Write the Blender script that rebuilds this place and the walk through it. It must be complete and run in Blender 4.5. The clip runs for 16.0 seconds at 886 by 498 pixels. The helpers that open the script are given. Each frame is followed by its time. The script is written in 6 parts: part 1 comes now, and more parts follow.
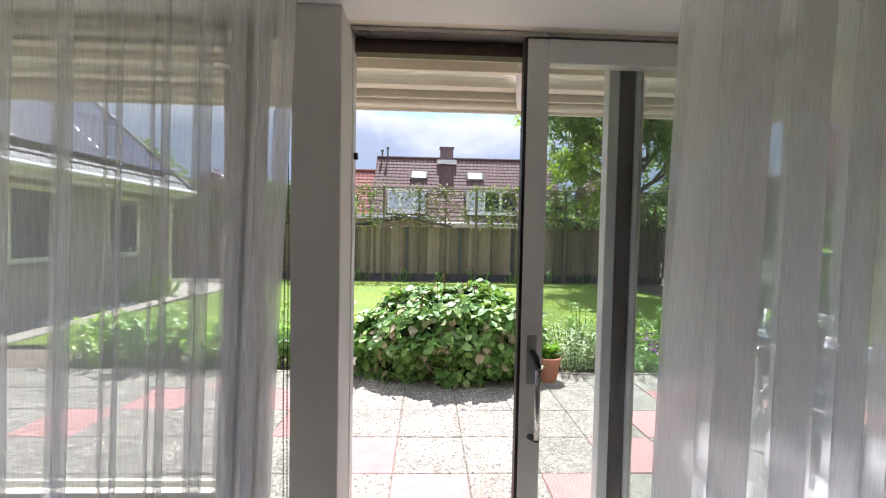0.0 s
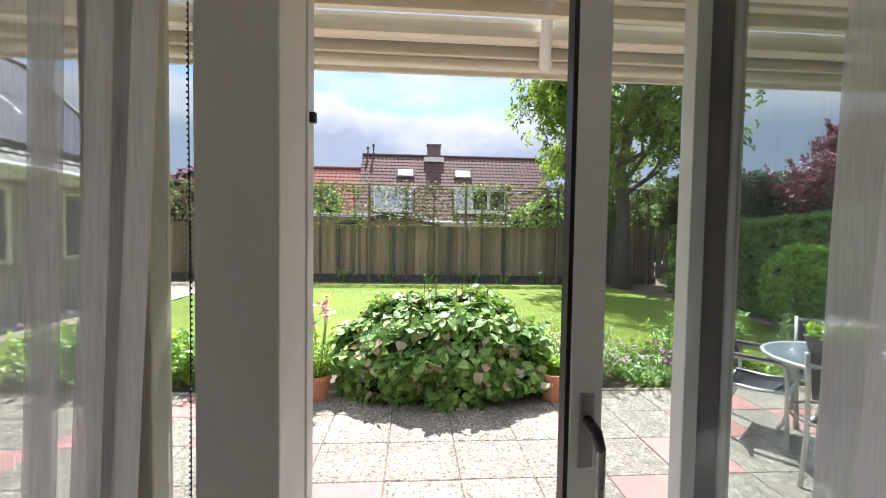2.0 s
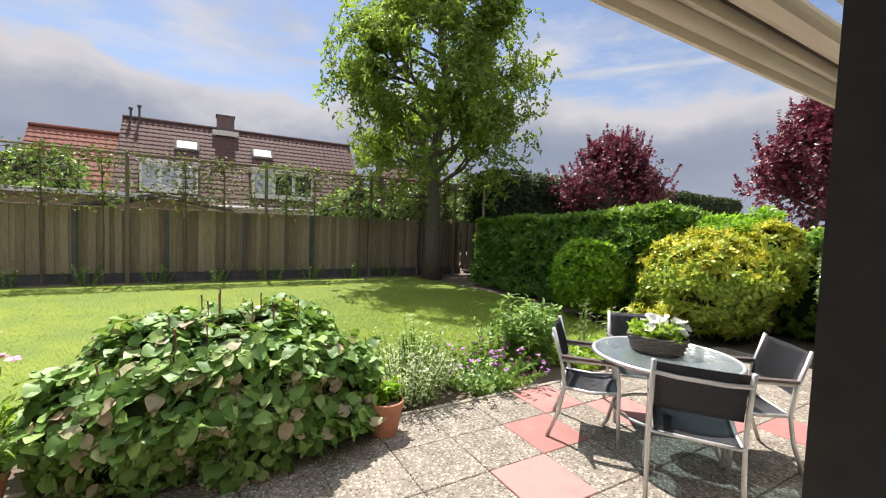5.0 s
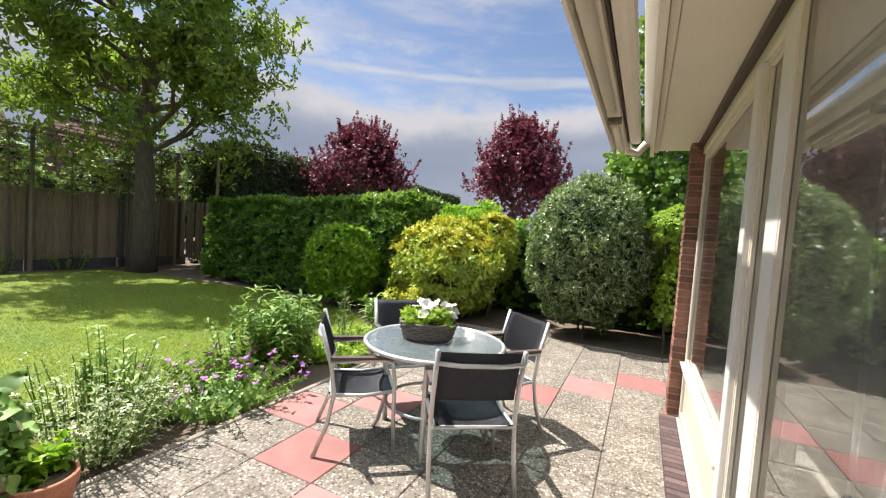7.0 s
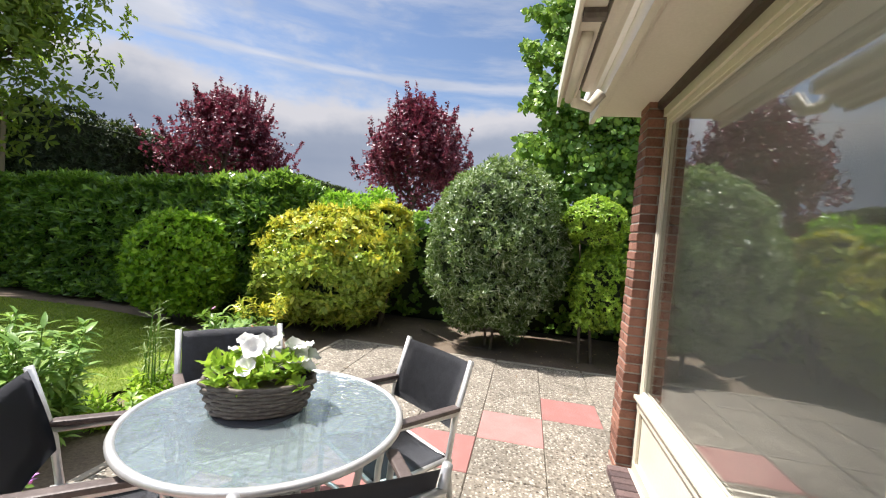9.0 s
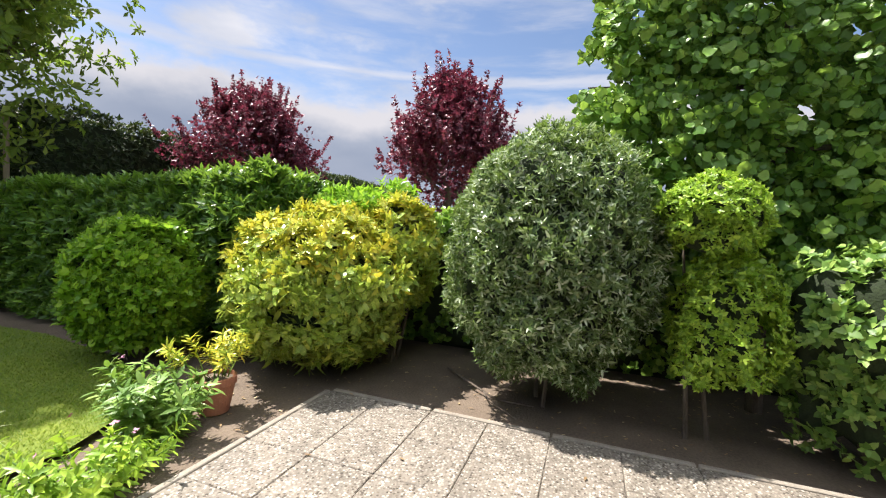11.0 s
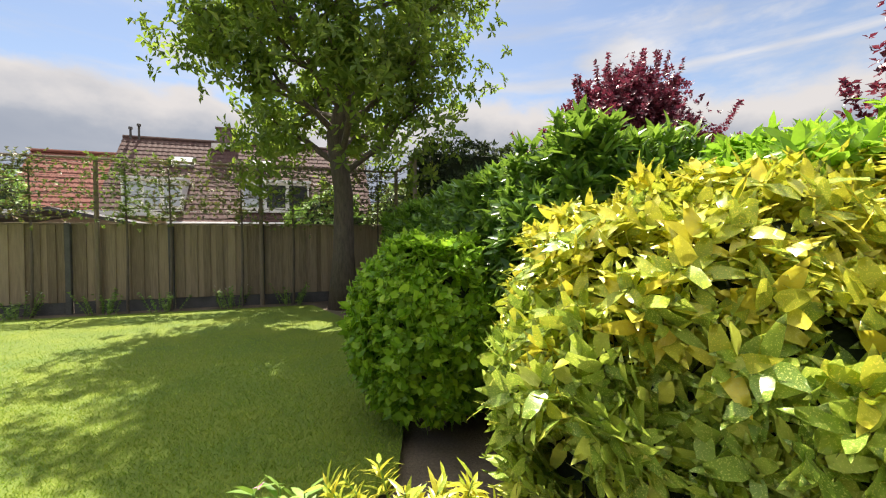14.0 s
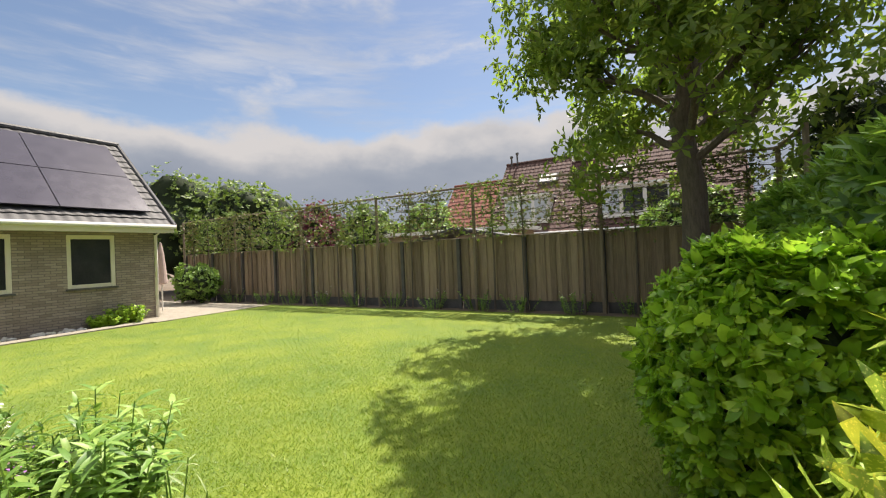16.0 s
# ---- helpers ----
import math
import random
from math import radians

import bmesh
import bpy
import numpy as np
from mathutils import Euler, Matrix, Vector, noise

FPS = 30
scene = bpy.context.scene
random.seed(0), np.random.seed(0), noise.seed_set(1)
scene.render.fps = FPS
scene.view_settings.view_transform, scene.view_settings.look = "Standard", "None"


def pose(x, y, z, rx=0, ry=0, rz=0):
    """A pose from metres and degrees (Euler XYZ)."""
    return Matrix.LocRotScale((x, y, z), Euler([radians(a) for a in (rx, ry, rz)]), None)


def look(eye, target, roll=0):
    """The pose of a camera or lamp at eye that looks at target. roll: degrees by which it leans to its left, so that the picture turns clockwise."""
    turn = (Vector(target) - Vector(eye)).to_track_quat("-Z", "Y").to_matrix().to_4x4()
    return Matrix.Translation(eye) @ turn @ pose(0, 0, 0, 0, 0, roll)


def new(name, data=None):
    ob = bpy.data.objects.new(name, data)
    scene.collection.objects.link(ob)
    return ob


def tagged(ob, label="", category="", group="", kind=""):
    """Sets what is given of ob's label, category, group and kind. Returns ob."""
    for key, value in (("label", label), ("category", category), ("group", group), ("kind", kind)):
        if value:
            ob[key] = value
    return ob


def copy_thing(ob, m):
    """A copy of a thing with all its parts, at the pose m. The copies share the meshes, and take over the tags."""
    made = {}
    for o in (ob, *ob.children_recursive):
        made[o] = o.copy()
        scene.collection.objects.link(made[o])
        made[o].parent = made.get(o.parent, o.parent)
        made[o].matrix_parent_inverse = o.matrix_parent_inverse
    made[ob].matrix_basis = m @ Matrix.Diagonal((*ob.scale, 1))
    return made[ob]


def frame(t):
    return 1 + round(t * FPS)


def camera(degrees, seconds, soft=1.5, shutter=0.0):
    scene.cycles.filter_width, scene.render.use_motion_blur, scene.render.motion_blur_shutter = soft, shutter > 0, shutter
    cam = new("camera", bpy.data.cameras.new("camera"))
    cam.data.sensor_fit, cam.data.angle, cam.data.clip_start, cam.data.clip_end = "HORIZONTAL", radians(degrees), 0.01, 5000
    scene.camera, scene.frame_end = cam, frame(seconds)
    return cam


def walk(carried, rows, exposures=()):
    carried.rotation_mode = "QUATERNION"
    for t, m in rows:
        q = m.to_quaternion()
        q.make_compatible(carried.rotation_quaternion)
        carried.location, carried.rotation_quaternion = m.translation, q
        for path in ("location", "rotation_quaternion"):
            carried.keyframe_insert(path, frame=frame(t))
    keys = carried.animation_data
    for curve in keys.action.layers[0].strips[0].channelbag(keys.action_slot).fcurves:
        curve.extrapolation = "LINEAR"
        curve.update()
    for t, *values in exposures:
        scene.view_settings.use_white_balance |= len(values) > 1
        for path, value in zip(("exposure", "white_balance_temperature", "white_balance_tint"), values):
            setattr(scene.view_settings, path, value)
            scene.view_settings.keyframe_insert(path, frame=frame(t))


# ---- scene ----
cam = camera(93.6, 16.0, soft=1.15)
PATH = [
    (0, (-0.291, -0.226, 1.601), (-0.218, 1.771, 1.529), 1.1),
    (0.5, (-0.297, -0.099, 1.603), (-0.224, 1.898, 1.531), 1.0),
    (1, (-0.316, 0.04, 1.61), (-0.237, 2.037, 1.537), 0.9),
    (1.5, (-0.321, 0.172, 1.603), (-0.223, 2.168, 1.527), 0.7),
    (2, (-0.32, 0.346, 1.614), (-0.184, 2.34, 1.537), 0.9),
    (2.5, (-0.323, 0.504, 1.617), (-0.121, 2.492, 1.535), 1.2),
    (3, (-0.353, 0.679, 1.61), (-0.053, 2.655, 1.527), 1.4),
    (3.2, (-0.365, 0.77, 1.609), (-0.016, 2.737, 1.525), 1.4),
    (5.3, (-0.163, 1.394, 1.646), (0.972, 3.037, 1.536), 2.4),
    (5.5, (-0.144, 1.456, 1.646), (1.082, 3.032, 1.534), 2.6),
    (6, (-0.107, 1.597, 1.662), (1.343, 2.971, 1.555), 3.1),
    (6.5, (0.005, 1.719, 1.603), (1.657, 2.841, 1.502), 3.7),
    (7, (0.141, 1.852, 1.554), (1.942, 2.718, 1.458), 4.1),
    (7.5, (0.344, 2.007, 1.525), (2.234, 2.655, 1.439), 4.3),
    (8, (0.635, 2.125, 1.512), (2.569, 2.627, 1.432), 4.4),
    (8.5, (1.026, 2.207, 1.506), (2.981, 2.62, 1.433), 4.7),
    (8.7, (1.18, 2.244, 1.485), (3.141, 2.634, 1.416), 4.7),
    (10.8, (3.036, 2.263, 1.576), (4.937, 2.879, 1.478), 3.2),
    (11, (3.213, 2.305, 1.555), (5.096, 2.973, 1.463), 3.1),
    (11.5, (3.645, 2.454, 1.541), (5.459, 3.292, 1.455), 2.7),
    (11.9, (3.994, 2.644, 1.531), (5.711, 3.665, 1.444), 2.3),
    (12, (4.072, 2.681, 1.535), (5.762, 3.747, 1.452), 2.1),
    (12.5, (4.437, 2.908, 1.506), (5.952, 4.211, 1.431), 1.6),
    (13, (4.79, 3.177, 1.472), (6.068, 4.714, 1.402), 0.8),
    (13.5, (5.111, 3.462, 1.47), (6.095, 5.203, 1.409), 0.2),
    (14, (5.411, 3.698, 1.47), (6.051, 5.592, 1.421), -0.3),
    (14.5, (5.617, 3.936, 1.442), (5.882, 5.918, 1.408), -1.1),
    (15, (5.744, 4.135, 1.451), (5.613, 6.13, 1.432), -1.7),
    (15.5, (5.875, 4.275, 1.463), (5.32, 6.196, 1.463), -2.1),
    (16, (5.963, 4.289, 1.48), (4.986, 6.033, 1.496), -2.5),
]
STOPS = [(0, 2.62, 5850, 17), (1.5, 2.6, 5900, 17), (2.2, 2.56, 6100, 15), (3.2, 2.4, 6400, 14), (5.3, 1.95, 6600, 15), (8.7, 2.0, 6400, 14), (10.8, 2.15, 6500, 15), (12.5, 2.32, 6600, 15), (14.0, 2.15, 7000, 13), (16, 1.93, 7000, 13)]
walk(cam, [(t, look(eye, target, roll)) for t, eye, target, roll in PATH], STOPS)

# ---- world and sun ----
SUN_DIR = Vector((0.02, 0.54, 1.0)).normalized()
SUN_ELEV = math.asin(SUN_DIR.z)
SUN_AZ = math.atan2(SUN_DIR.x, SUN_DIR.y)
world = bpy.data.worlds.new("sky")
scene.world = world
world.use_nodes = True
wn, wl = world.node_tree.nodes, world.node_tree.links
wn.clear()
w_out = wn.new("ShaderNodeOutputWorld")
w_sky = wn.new("ShaderNodeTexSky")
w_sky.sky_type = "NISHITA"
w_sky.sun_disc = False
w_sky.sun_elevation, w_sky.sun_rotation = SUN_ELEV, SUN_AZ
w_sky.dust_density, w_sky.air_density, w_sky.ozone_density = 0.6, 1.0, 1.6
def w_math(op, a, b=None, c=None):
    n = wn.new("ShaderNodeMath")
    n.operation = op
    for k, v in enumerate((a, b, c)):
        if v is None:
            continue
        if isinstance(v, (int, float)):
            n.inputs[k].default_value = v
        else:
            wl.new(v, n.inputs[k])
    return n.outputs[0]


def w_range(v, a, b, lo, hi):
    n = wn.new("ShaderNodeMapRange")
    n.interpolation_type = "SMOOTHSTEP"
    for k, q in zip(("From Min", "From Max", "To Min", "To Max"), (a, b, lo, hi)):
        n.inputs[k].default_value = q
    wl.new(v, n.inputs["Value"])
    return n.outputs["Result"]


def w_noise(scale, stretch, shift, detail, rough):
    mp = wn.new("ShaderNodeMapping")
    mp.inputs["Scale"].default_value, mp.inputs["Location"].default_value = stretch, shift
    wl.new(w_tc.outputs["Generated"], mp.inputs["Vector"])
    n = wn.new("ShaderNodeTexNoise")
    n.inputs["Scale"].default_value, n.inputs["Detail"].default_value, n.inputs["Roughness"].default_value = scale, detail, rough
    wl.new(mp.outputs[0], n.inputs["Vector"])
    return n.outputs["Fac"]


def w_colors(fac, stops):
    n = wn.new("ShaderNodeValToRGB")
    e = n.color_ramp.elements
    e[0].position, e[0].color = stops[0][0], (*stops[0][1], 1)
    e[1].position, e[1].color = stops[-1][0], (*stops[-1][1], 1)
    for pos, c in stops[1:-1]:
        e.new(pos).color = (*c, 1)
    wl.new(fac, n.inputs["Fac"])
    return n.outputs["Color"]


w_tc = wn.new("ShaderNodeTexCoord")
w_sep = wn.new("ShaderNodeSeparateXYZ")
wl.new(w_tc.outputs["Generated"], w_sep.inputs[0])
w_x, w_y, w_z = w_sep.outputs
# a bank of cumulus low over the horizon, its lit rim white, its body grey-blue
w_puff = w_noise(2.6, (1.0, 1.0, 1.5), (0.3, 0.1, 0.2), 10.0, 0.58)
w_soft = w_noise(3.0, (1.0, 1.0, 3.0), (1.3, 0.4, 0.0), 6.0, 0.5)
w_depth = w_math("SUBTRACT", w_math("MULTIPLY_ADD", w_puff, 0.24, 0.165), w_z)
w_bank = w_range(w_depth, -0.012, 0.022, 0.0, 1.0)
w_body = w_math("ADD", w_range(w_depth, 0.0, 0.12, 1.1, 0.25), w_math("MULTIPLY_ADD", w_soft, 1.1, -0.55))
w_bank_col = w_colors(w_body, [(0.0, (0.36, 0.44, 0.58)), (0.45, (0.50, 0.57, 0.69)), (1.0, (0.90, 0.91, 0.94))])
# loose clouds higher up, thin streaks of ice cloud, and unseen overhead cover added as fill
w_loose = w_noise(1.7, (1.2, 1.2, 3.0), (2.1, 0.7, 0.4), 9.0, 0.56)
w_high = w_range(w_math("ADD", w_loose, w_range(w_z, 0.46, 0.80, 0.0, 0.30)), 0.53, 0.68, 0.0, 0.95)
w_wisp = w_noise(2.2, (1.3, 1.3, 9.0), (0.2, 0.9, 0.1), 7.0, 0.6)
w_veil = w_range(w_wisp, 0.42, 0.74, 0.0, 0.55)
w_line = w_math("ABSOLUTE", w_math("SUBTRACT", w_z, w_math("MULTIPLY_ADD", w_wisp, 0.05, 0.307)))
w_east = w_math("MULTIPLY_ADD", w_x, 0.8, w_math("MULTIPLY", w_y, 0.6))
w_trail = w_math("MULTIPLY", w_range(w_line, 0.0, 0.017, 0.75, 0.0), w_range(w_east, 0.45, 0.75, 0.0, 1.0))
w_cover = w_math("MAXIMUM", w_high, w_math("MAXIMUM", w_veil, w_trail))
w_high_col = w_colors(w_soft, [(0.36, (0.60, 0.66, 0.76)), (0.62, (0.90, 0.92, 0.95))])
w_bg = wn.new("ShaderNodeBackground")
w_bg.inputs["Strength"].default_value = 0.037
wl.new(w_sky.outputs["Color"], w_bg.inputs["Color"])
w_cloud = wn.new("ShaderNodeBackground")
# cloud brightness rises overhead, above the view, to fill the shade
wl.new(w_range(w_z, 0.48, 0.80, 0.22, 0.42), w_cloud.inputs["Strength"])
wl.new(w_high_col, w_cloud.inputs["Color"])
w_low = wn.new("ShaderNodeBackground")
w_low.inputs["Strength"].default_value = 0.19
wl.new(w_bank_col, w_low.inputs["Color"])
w_mix = wn.new("ShaderNodeMixShader")
wl.new(w_cover, w_mix.inputs["Fac"])
wl.new(w_bg.outputs[0], w_mix.inputs[1])
wl.new(w_cloud.outputs[0], w_mix.inputs[2])
w_mix2 = wn.new("ShaderNodeMixShader")
wl.new(w_bank, w_mix2.inputs["Fac"])
wl.new(w_mix.outputs[0], w_mix2.inputs[1])
wl.new(w_low.outputs[0], w_mix2.inputs[2])
wl.new(w_mix2.outputs[0], w_out.inputs["Surface"])
sun_data = bpy.data.lights.new("sun", "SUN")
sun_data.energy, sun_data.angle, sun_data.color = 2.35, radians(0.6), (1.0, 0.95, 0.87)
sun = new("sun", sun_data)
sun.matrix_world = look(SUN_DIR * 60, (0, 0, 0))

# ---- materials ----
RNG = np.random.default_rng(7)


def node_mat(name):
    m = bpy.data.materials.new(name)
    m.use_nodes = True
    m.node_tree.nodes.clear()
    out = m.node_tree.nodes.new("ShaderNodeOutputMaterial")
    return m, m.node_tree.nodes, m.node_tree.links, out


def surface(name, dark, light, scale=6.0, rough=0.6, bump=0.2, metal=0.0, fine=60.0, stretch=(1, 1, 1), vary=0.0, gloss_var=0.12):
    """A painted, mineral or wooden surface: colour between dark and light over a coarse and a fine noise, with relief."""
    m, n, l, out = node_mat(name)
    p = n.new("ShaderNodeBsdfPrincipled")
    tc = n.new("ShaderNodeTexCoord")
    mp = n.new("ShaderNodeMapping")
    mp.inputs["Scale"].default_value = stretch
    info = n.new("ShaderNodeObjectInfo")
    add = n.new("ShaderNodeVectorMath")
    add.operation = "MULTIPLY_ADD"
    add.inputs[1].default_value = (37.0, 23.0, 11.0)
    l.new(info.outputs["Random"], add.inputs[0])
    l.new(tc.outputs["Object"], add.inputs[2])
    l.new(add.outputs[0], mp.inputs["Vector"])
    a = n.new("ShaderNodeTexNoise")
    a.inputs["Scale"].default_value, a.inputs["Detail"].default_value = scale, 4.0
    b = n.new("ShaderNodeTexNoise")
    b.inputs["Scale"].default_value, b.inputs["Detail"].default_value = fine, 5.0
    l.new(mp.outputs[0], a.inputs["Vector"])
    l.new(mp.outputs[0], b.inputs["Vector"])
    s = n.new("ShaderNodeMath")
    s.operation = "MULTIPLY_ADD"
    s.inputs[1].default_value = 0.45
    l.new(b.outputs["Fac"], s.inputs[0])
    half = n.new("ShaderNodeMath")
    half.operation = "MULTIPLY"
    half.inputs[1].default_value = 0.55
    l.new(a.outputs["Fac"], half.inputs[0])
    l.new(half.outputs[0], s.inputs[2])
    last = s
    if vary:
        v = n.new("ShaderNodeMath")
        v.operation = "MULTIPLY_ADD"
        v.inputs[1].default_value = vary
        l.new(info.outputs["Random"], v.inputs[0])
        sub = n.new("ShaderNodeMath")
        sub.operation = "SUBTRACT"
        sub.inputs[1].default_value = vary / 2
        l.new(s.outputs[0], sub.inputs[0])
        l.new(sub.outputs[0], v.inputs[2])
        last = v
    r = n.new("ShaderNodeValToRGB")
    r.color_ramp.elements[0].position, r.color_ramp.elements[0].color = 0.32, (*dark, 1)
    r.color_ramp.elements[1].position, r.color_ramp.elements[1].color = 0.68, (*light, 1)
    l.new(last.outputs[0], r.inputs["Fac"])
    l.new(r.outputs["Color"], p.inputs["Base Color"])
    g = n.new("ShaderNodeMapRange")
    g.inputs["To Min"].default_value, g.inputs["To Max"].default_value = max(0.03, rough - gloss_var), min(1, rough + gloss_var)
    l.new(a.outputs["Fac"], g.inputs["Value"])
    l.new(g.outputs[0], p.inputs["Roughness"])
    p.inputs["Metallic"].default_value = metal
    if bump:
        bp = n.new("ShaderNodeBump")
        bp.inputs["Strength"].default_value, bp.inputs["Distance"].default_value = bump, 0.01
        l.new(b.outputs["Fac"], bp.inputs["Height"])
        l.new(bp.outputs["Normal"], p.inputs["Normal"])
    l.new(p.outputs[0], out.inputs["Surface"])
    return m


def pebbles(name, base, bump=0.7):
    """Exposed-aggregate concrete: small stones of mixed tint in a pale cement."""
    m, n, l, out = node_mat(name)
    p = n.new("ShaderNodeBsdfPrincipled")
    tc = n.new("ShaderNodeTexCoord")
    info = n.new("ShaderNodeObjectInfo")
    add = n.new("ShaderNodeVectorMath")
    add.operation = "MULTIPLY_ADD"
    add.inputs[1].default_value = (31.0, 17.0, 5.0)
    l.new(info.outputs["Random"], add.inputs[0])
    l.new(tc.outputs["Object"], add.inputs[2])
    vo = n.new("ShaderNodeTexVoronoi")
    vo.inputs["Scale"].default_value = 54.0
    l.new(add.outputs[0], vo.inputs["Vector"])
    r = n.new("ShaderNodeValToRGB")
    e = r.color_ramp.elements
    e[0].position, e[0].color = 0.0, (0.06, 0.047, 0.035, 1)
    e[1].position, e[1].color = 1.0, (0.60, 0.55, 0.46, 1)
    for pos, c in ((0.25, (0.15, 0.122, 0.092, 1)), (0.5, (0.29, 0.25, 0.195, 1)), (0.75, (0.42, 0.38, 0.32, 1))):
        x = e.new(pos)
        x.color = c
    sep = n.new("ShaderNodeSeparateColor")
    l.new(vo.outputs["Color"], sep.inputs[0])
    l.new(sep.outputs[0], r.inputs["Fac"])
    cem = n.new("ShaderNodeMapRange")
    cem.inputs["From Min"].default_value, cem.inputs["From Max"].default_value = 0.35, 0.6
    l.new(vo.outputs["Distance"], cem.inputs["Value"])
    mix = n.new("ShaderNodeMix")
    mix.data_type = "RGBA"
    mix.inputs["B"].default_value = (*base, 1)
    l.new(cem.outputs[0], mix.inputs["Factor"])
    l.new(r.outputs["Color"], mix.inputs["A"])
    dirt = n.new("ShaderNodeTexNoise")
    dirt.inputs["Scale"].default_value, dirt.inputs["Detail"].default_value = 3.5, 5.0
    l.new(add.outputs[0], dirt.inputs["Vector"])
    dr = n.new("ShaderNodeMapRange")
    dr.inputs["From Min"].default_value, dr.inputs["From Max"].default_value = 0.35, 0.7
    dr.inputs["To Min"].default_value, dr.inputs["To Max"].default_value = 0.72, 1.05
    l.new(dirt.outputs["Fac"], dr.inputs["Value"])
    mul = n.new("ShaderNodeVectorMath")
    mul.operation = "SCALE"
    l.new(mix.outputs["Result"], mul.inputs[0])
    l.new(dr.outputs[0], mul.inputs["Scale"])
    l.new(mul.outputs[0], p.inputs["Base Color"])
    p.inputs["Roughness"].default_value = 0.75
    bp = n.new("ShaderNodeBump")
    bp.invert = True
    bp.inputs["Strength"].default_value, bp.inputs["Distance"].default_value = bump, 0.006
    l.new(vo.outputs["Distance"], bp.inputs["Height"])
    l.new(bp.outputs["Normal"], p.inputs["Normal"])
    l.new(p.outputs[0], out.inputs["Surface"])
    return m


def leaf_mat(name, stops, rough=0.42, through_light=0.3, glow=(0.30, 0.45, 0.05), spots=None):
    """Leaves: each leaf takes its own tint from the stops, and lets some light through."""
    m, n, l, out = node_mat(name)
    p = n.new("ShaderNodeBsdfPrincipled")
    geo = n.new("ShaderNodeNewGeometry")
    r = n.new("ShaderNodeValToRGB")
    e = r.color_ramp.elements
    e[0].position, e[0].color = stops[0][0], (*stops[0][1], 1)
    e[1].position, e[1].color = stops[-1][0], (*stops[-1][1], 1)
    for pos, c in stops[1:-1]:
        e.new(pos).color = (*c, 1)
    l.new(geo.outputs["Random Per Island"], r.inputs["Fac"])
    tc = n.new("ShaderNodeTexCoord")
    no = n.new("ShaderNodeTexNoise")
    no.inputs["Scale"].default_value, no.inputs["Detail"].default_value = 45.0, 3.0
    l.new(tc.outputs["Object"], no.inputs["Vector"])
    k = n.new("ShaderNodeMapRange")
    k.inputs["To Min"].default_value, k.inputs["To Max"].default_value = 1.2, 1.95
    l.new(no.outputs["Fac"], k.inputs["Value"])
    mul = n.new("ShaderNodeVectorMath")
    mul.operation = "SCALE"
    l.new(r.outputs["Color"], mul.inputs[0])
    l.new(k.outputs[0], mul.inputs["Scale"])
    if spots:
        sv = n.new("ShaderNodeTexNoise")
        sv.inputs["Scale"].default_value, sv.inputs["Detail"].default_value = 210.0, 2.0
        l.new(tc.outputs["Object"], sv.inputs["Vector"])
        sr = n.new("ShaderNodeMapRange")
        sr.inputs["From Min"].default_value, sr.inputs["From Max"].default_value = 0.56, 0.64
        l.new(sv.outputs["Fac"], sr.inputs["Value"])
        sm = n.new("ShaderNodeMix")
        sm.data_type = "RGBA"
        sm.inputs["B"].default_value = (*spots, 1)
        l.new(sr.outputs[0], sm.inputs["Factor"])
        l.new(r.outputs["Color"], sm.inputs["A"])
        l.new(sm.outputs["Result"], mul.inputs[0])
    l.new(mul.outputs[0], p.inputs["Base Color"])
    p.inputs["Roughness"].default_value = rough
    bp = n.new("ShaderNodeBump")
    bp.inputs["Strength"].default_value, bp.inputs["Distance"].default_value = 0.25, 0.004
    l.new(no.outputs["Fac"], bp.inputs["Height"])
    l.new(bp.outputs["Normal"], p.inputs["Normal"])
    t = n.new("ShaderNodeBsdfTranslucent")
    tm = n.new("ShaderNodeMix")
    tm.data_type = "RGBA"
    tm.inputs["Factor"].default_value = 0.5
    tm.inputs["B"].default_value = (*glow, 1)
    l.new(mul.outputs[0], tm.inputs["A"])
    l.new(tm.outputs["Result"], t.inputs["Color"])
    mx = n.new("ShaderNodeMixShader")
    mx.inputs["Fac"].default_value = through_light
    l.new(p.outputs[0], mx.inputs[1])
    l.new(t.outputs[0], mx.inputs[2])
    l.new(mx.outputs[0], out.inputs["Surface"])
    return m


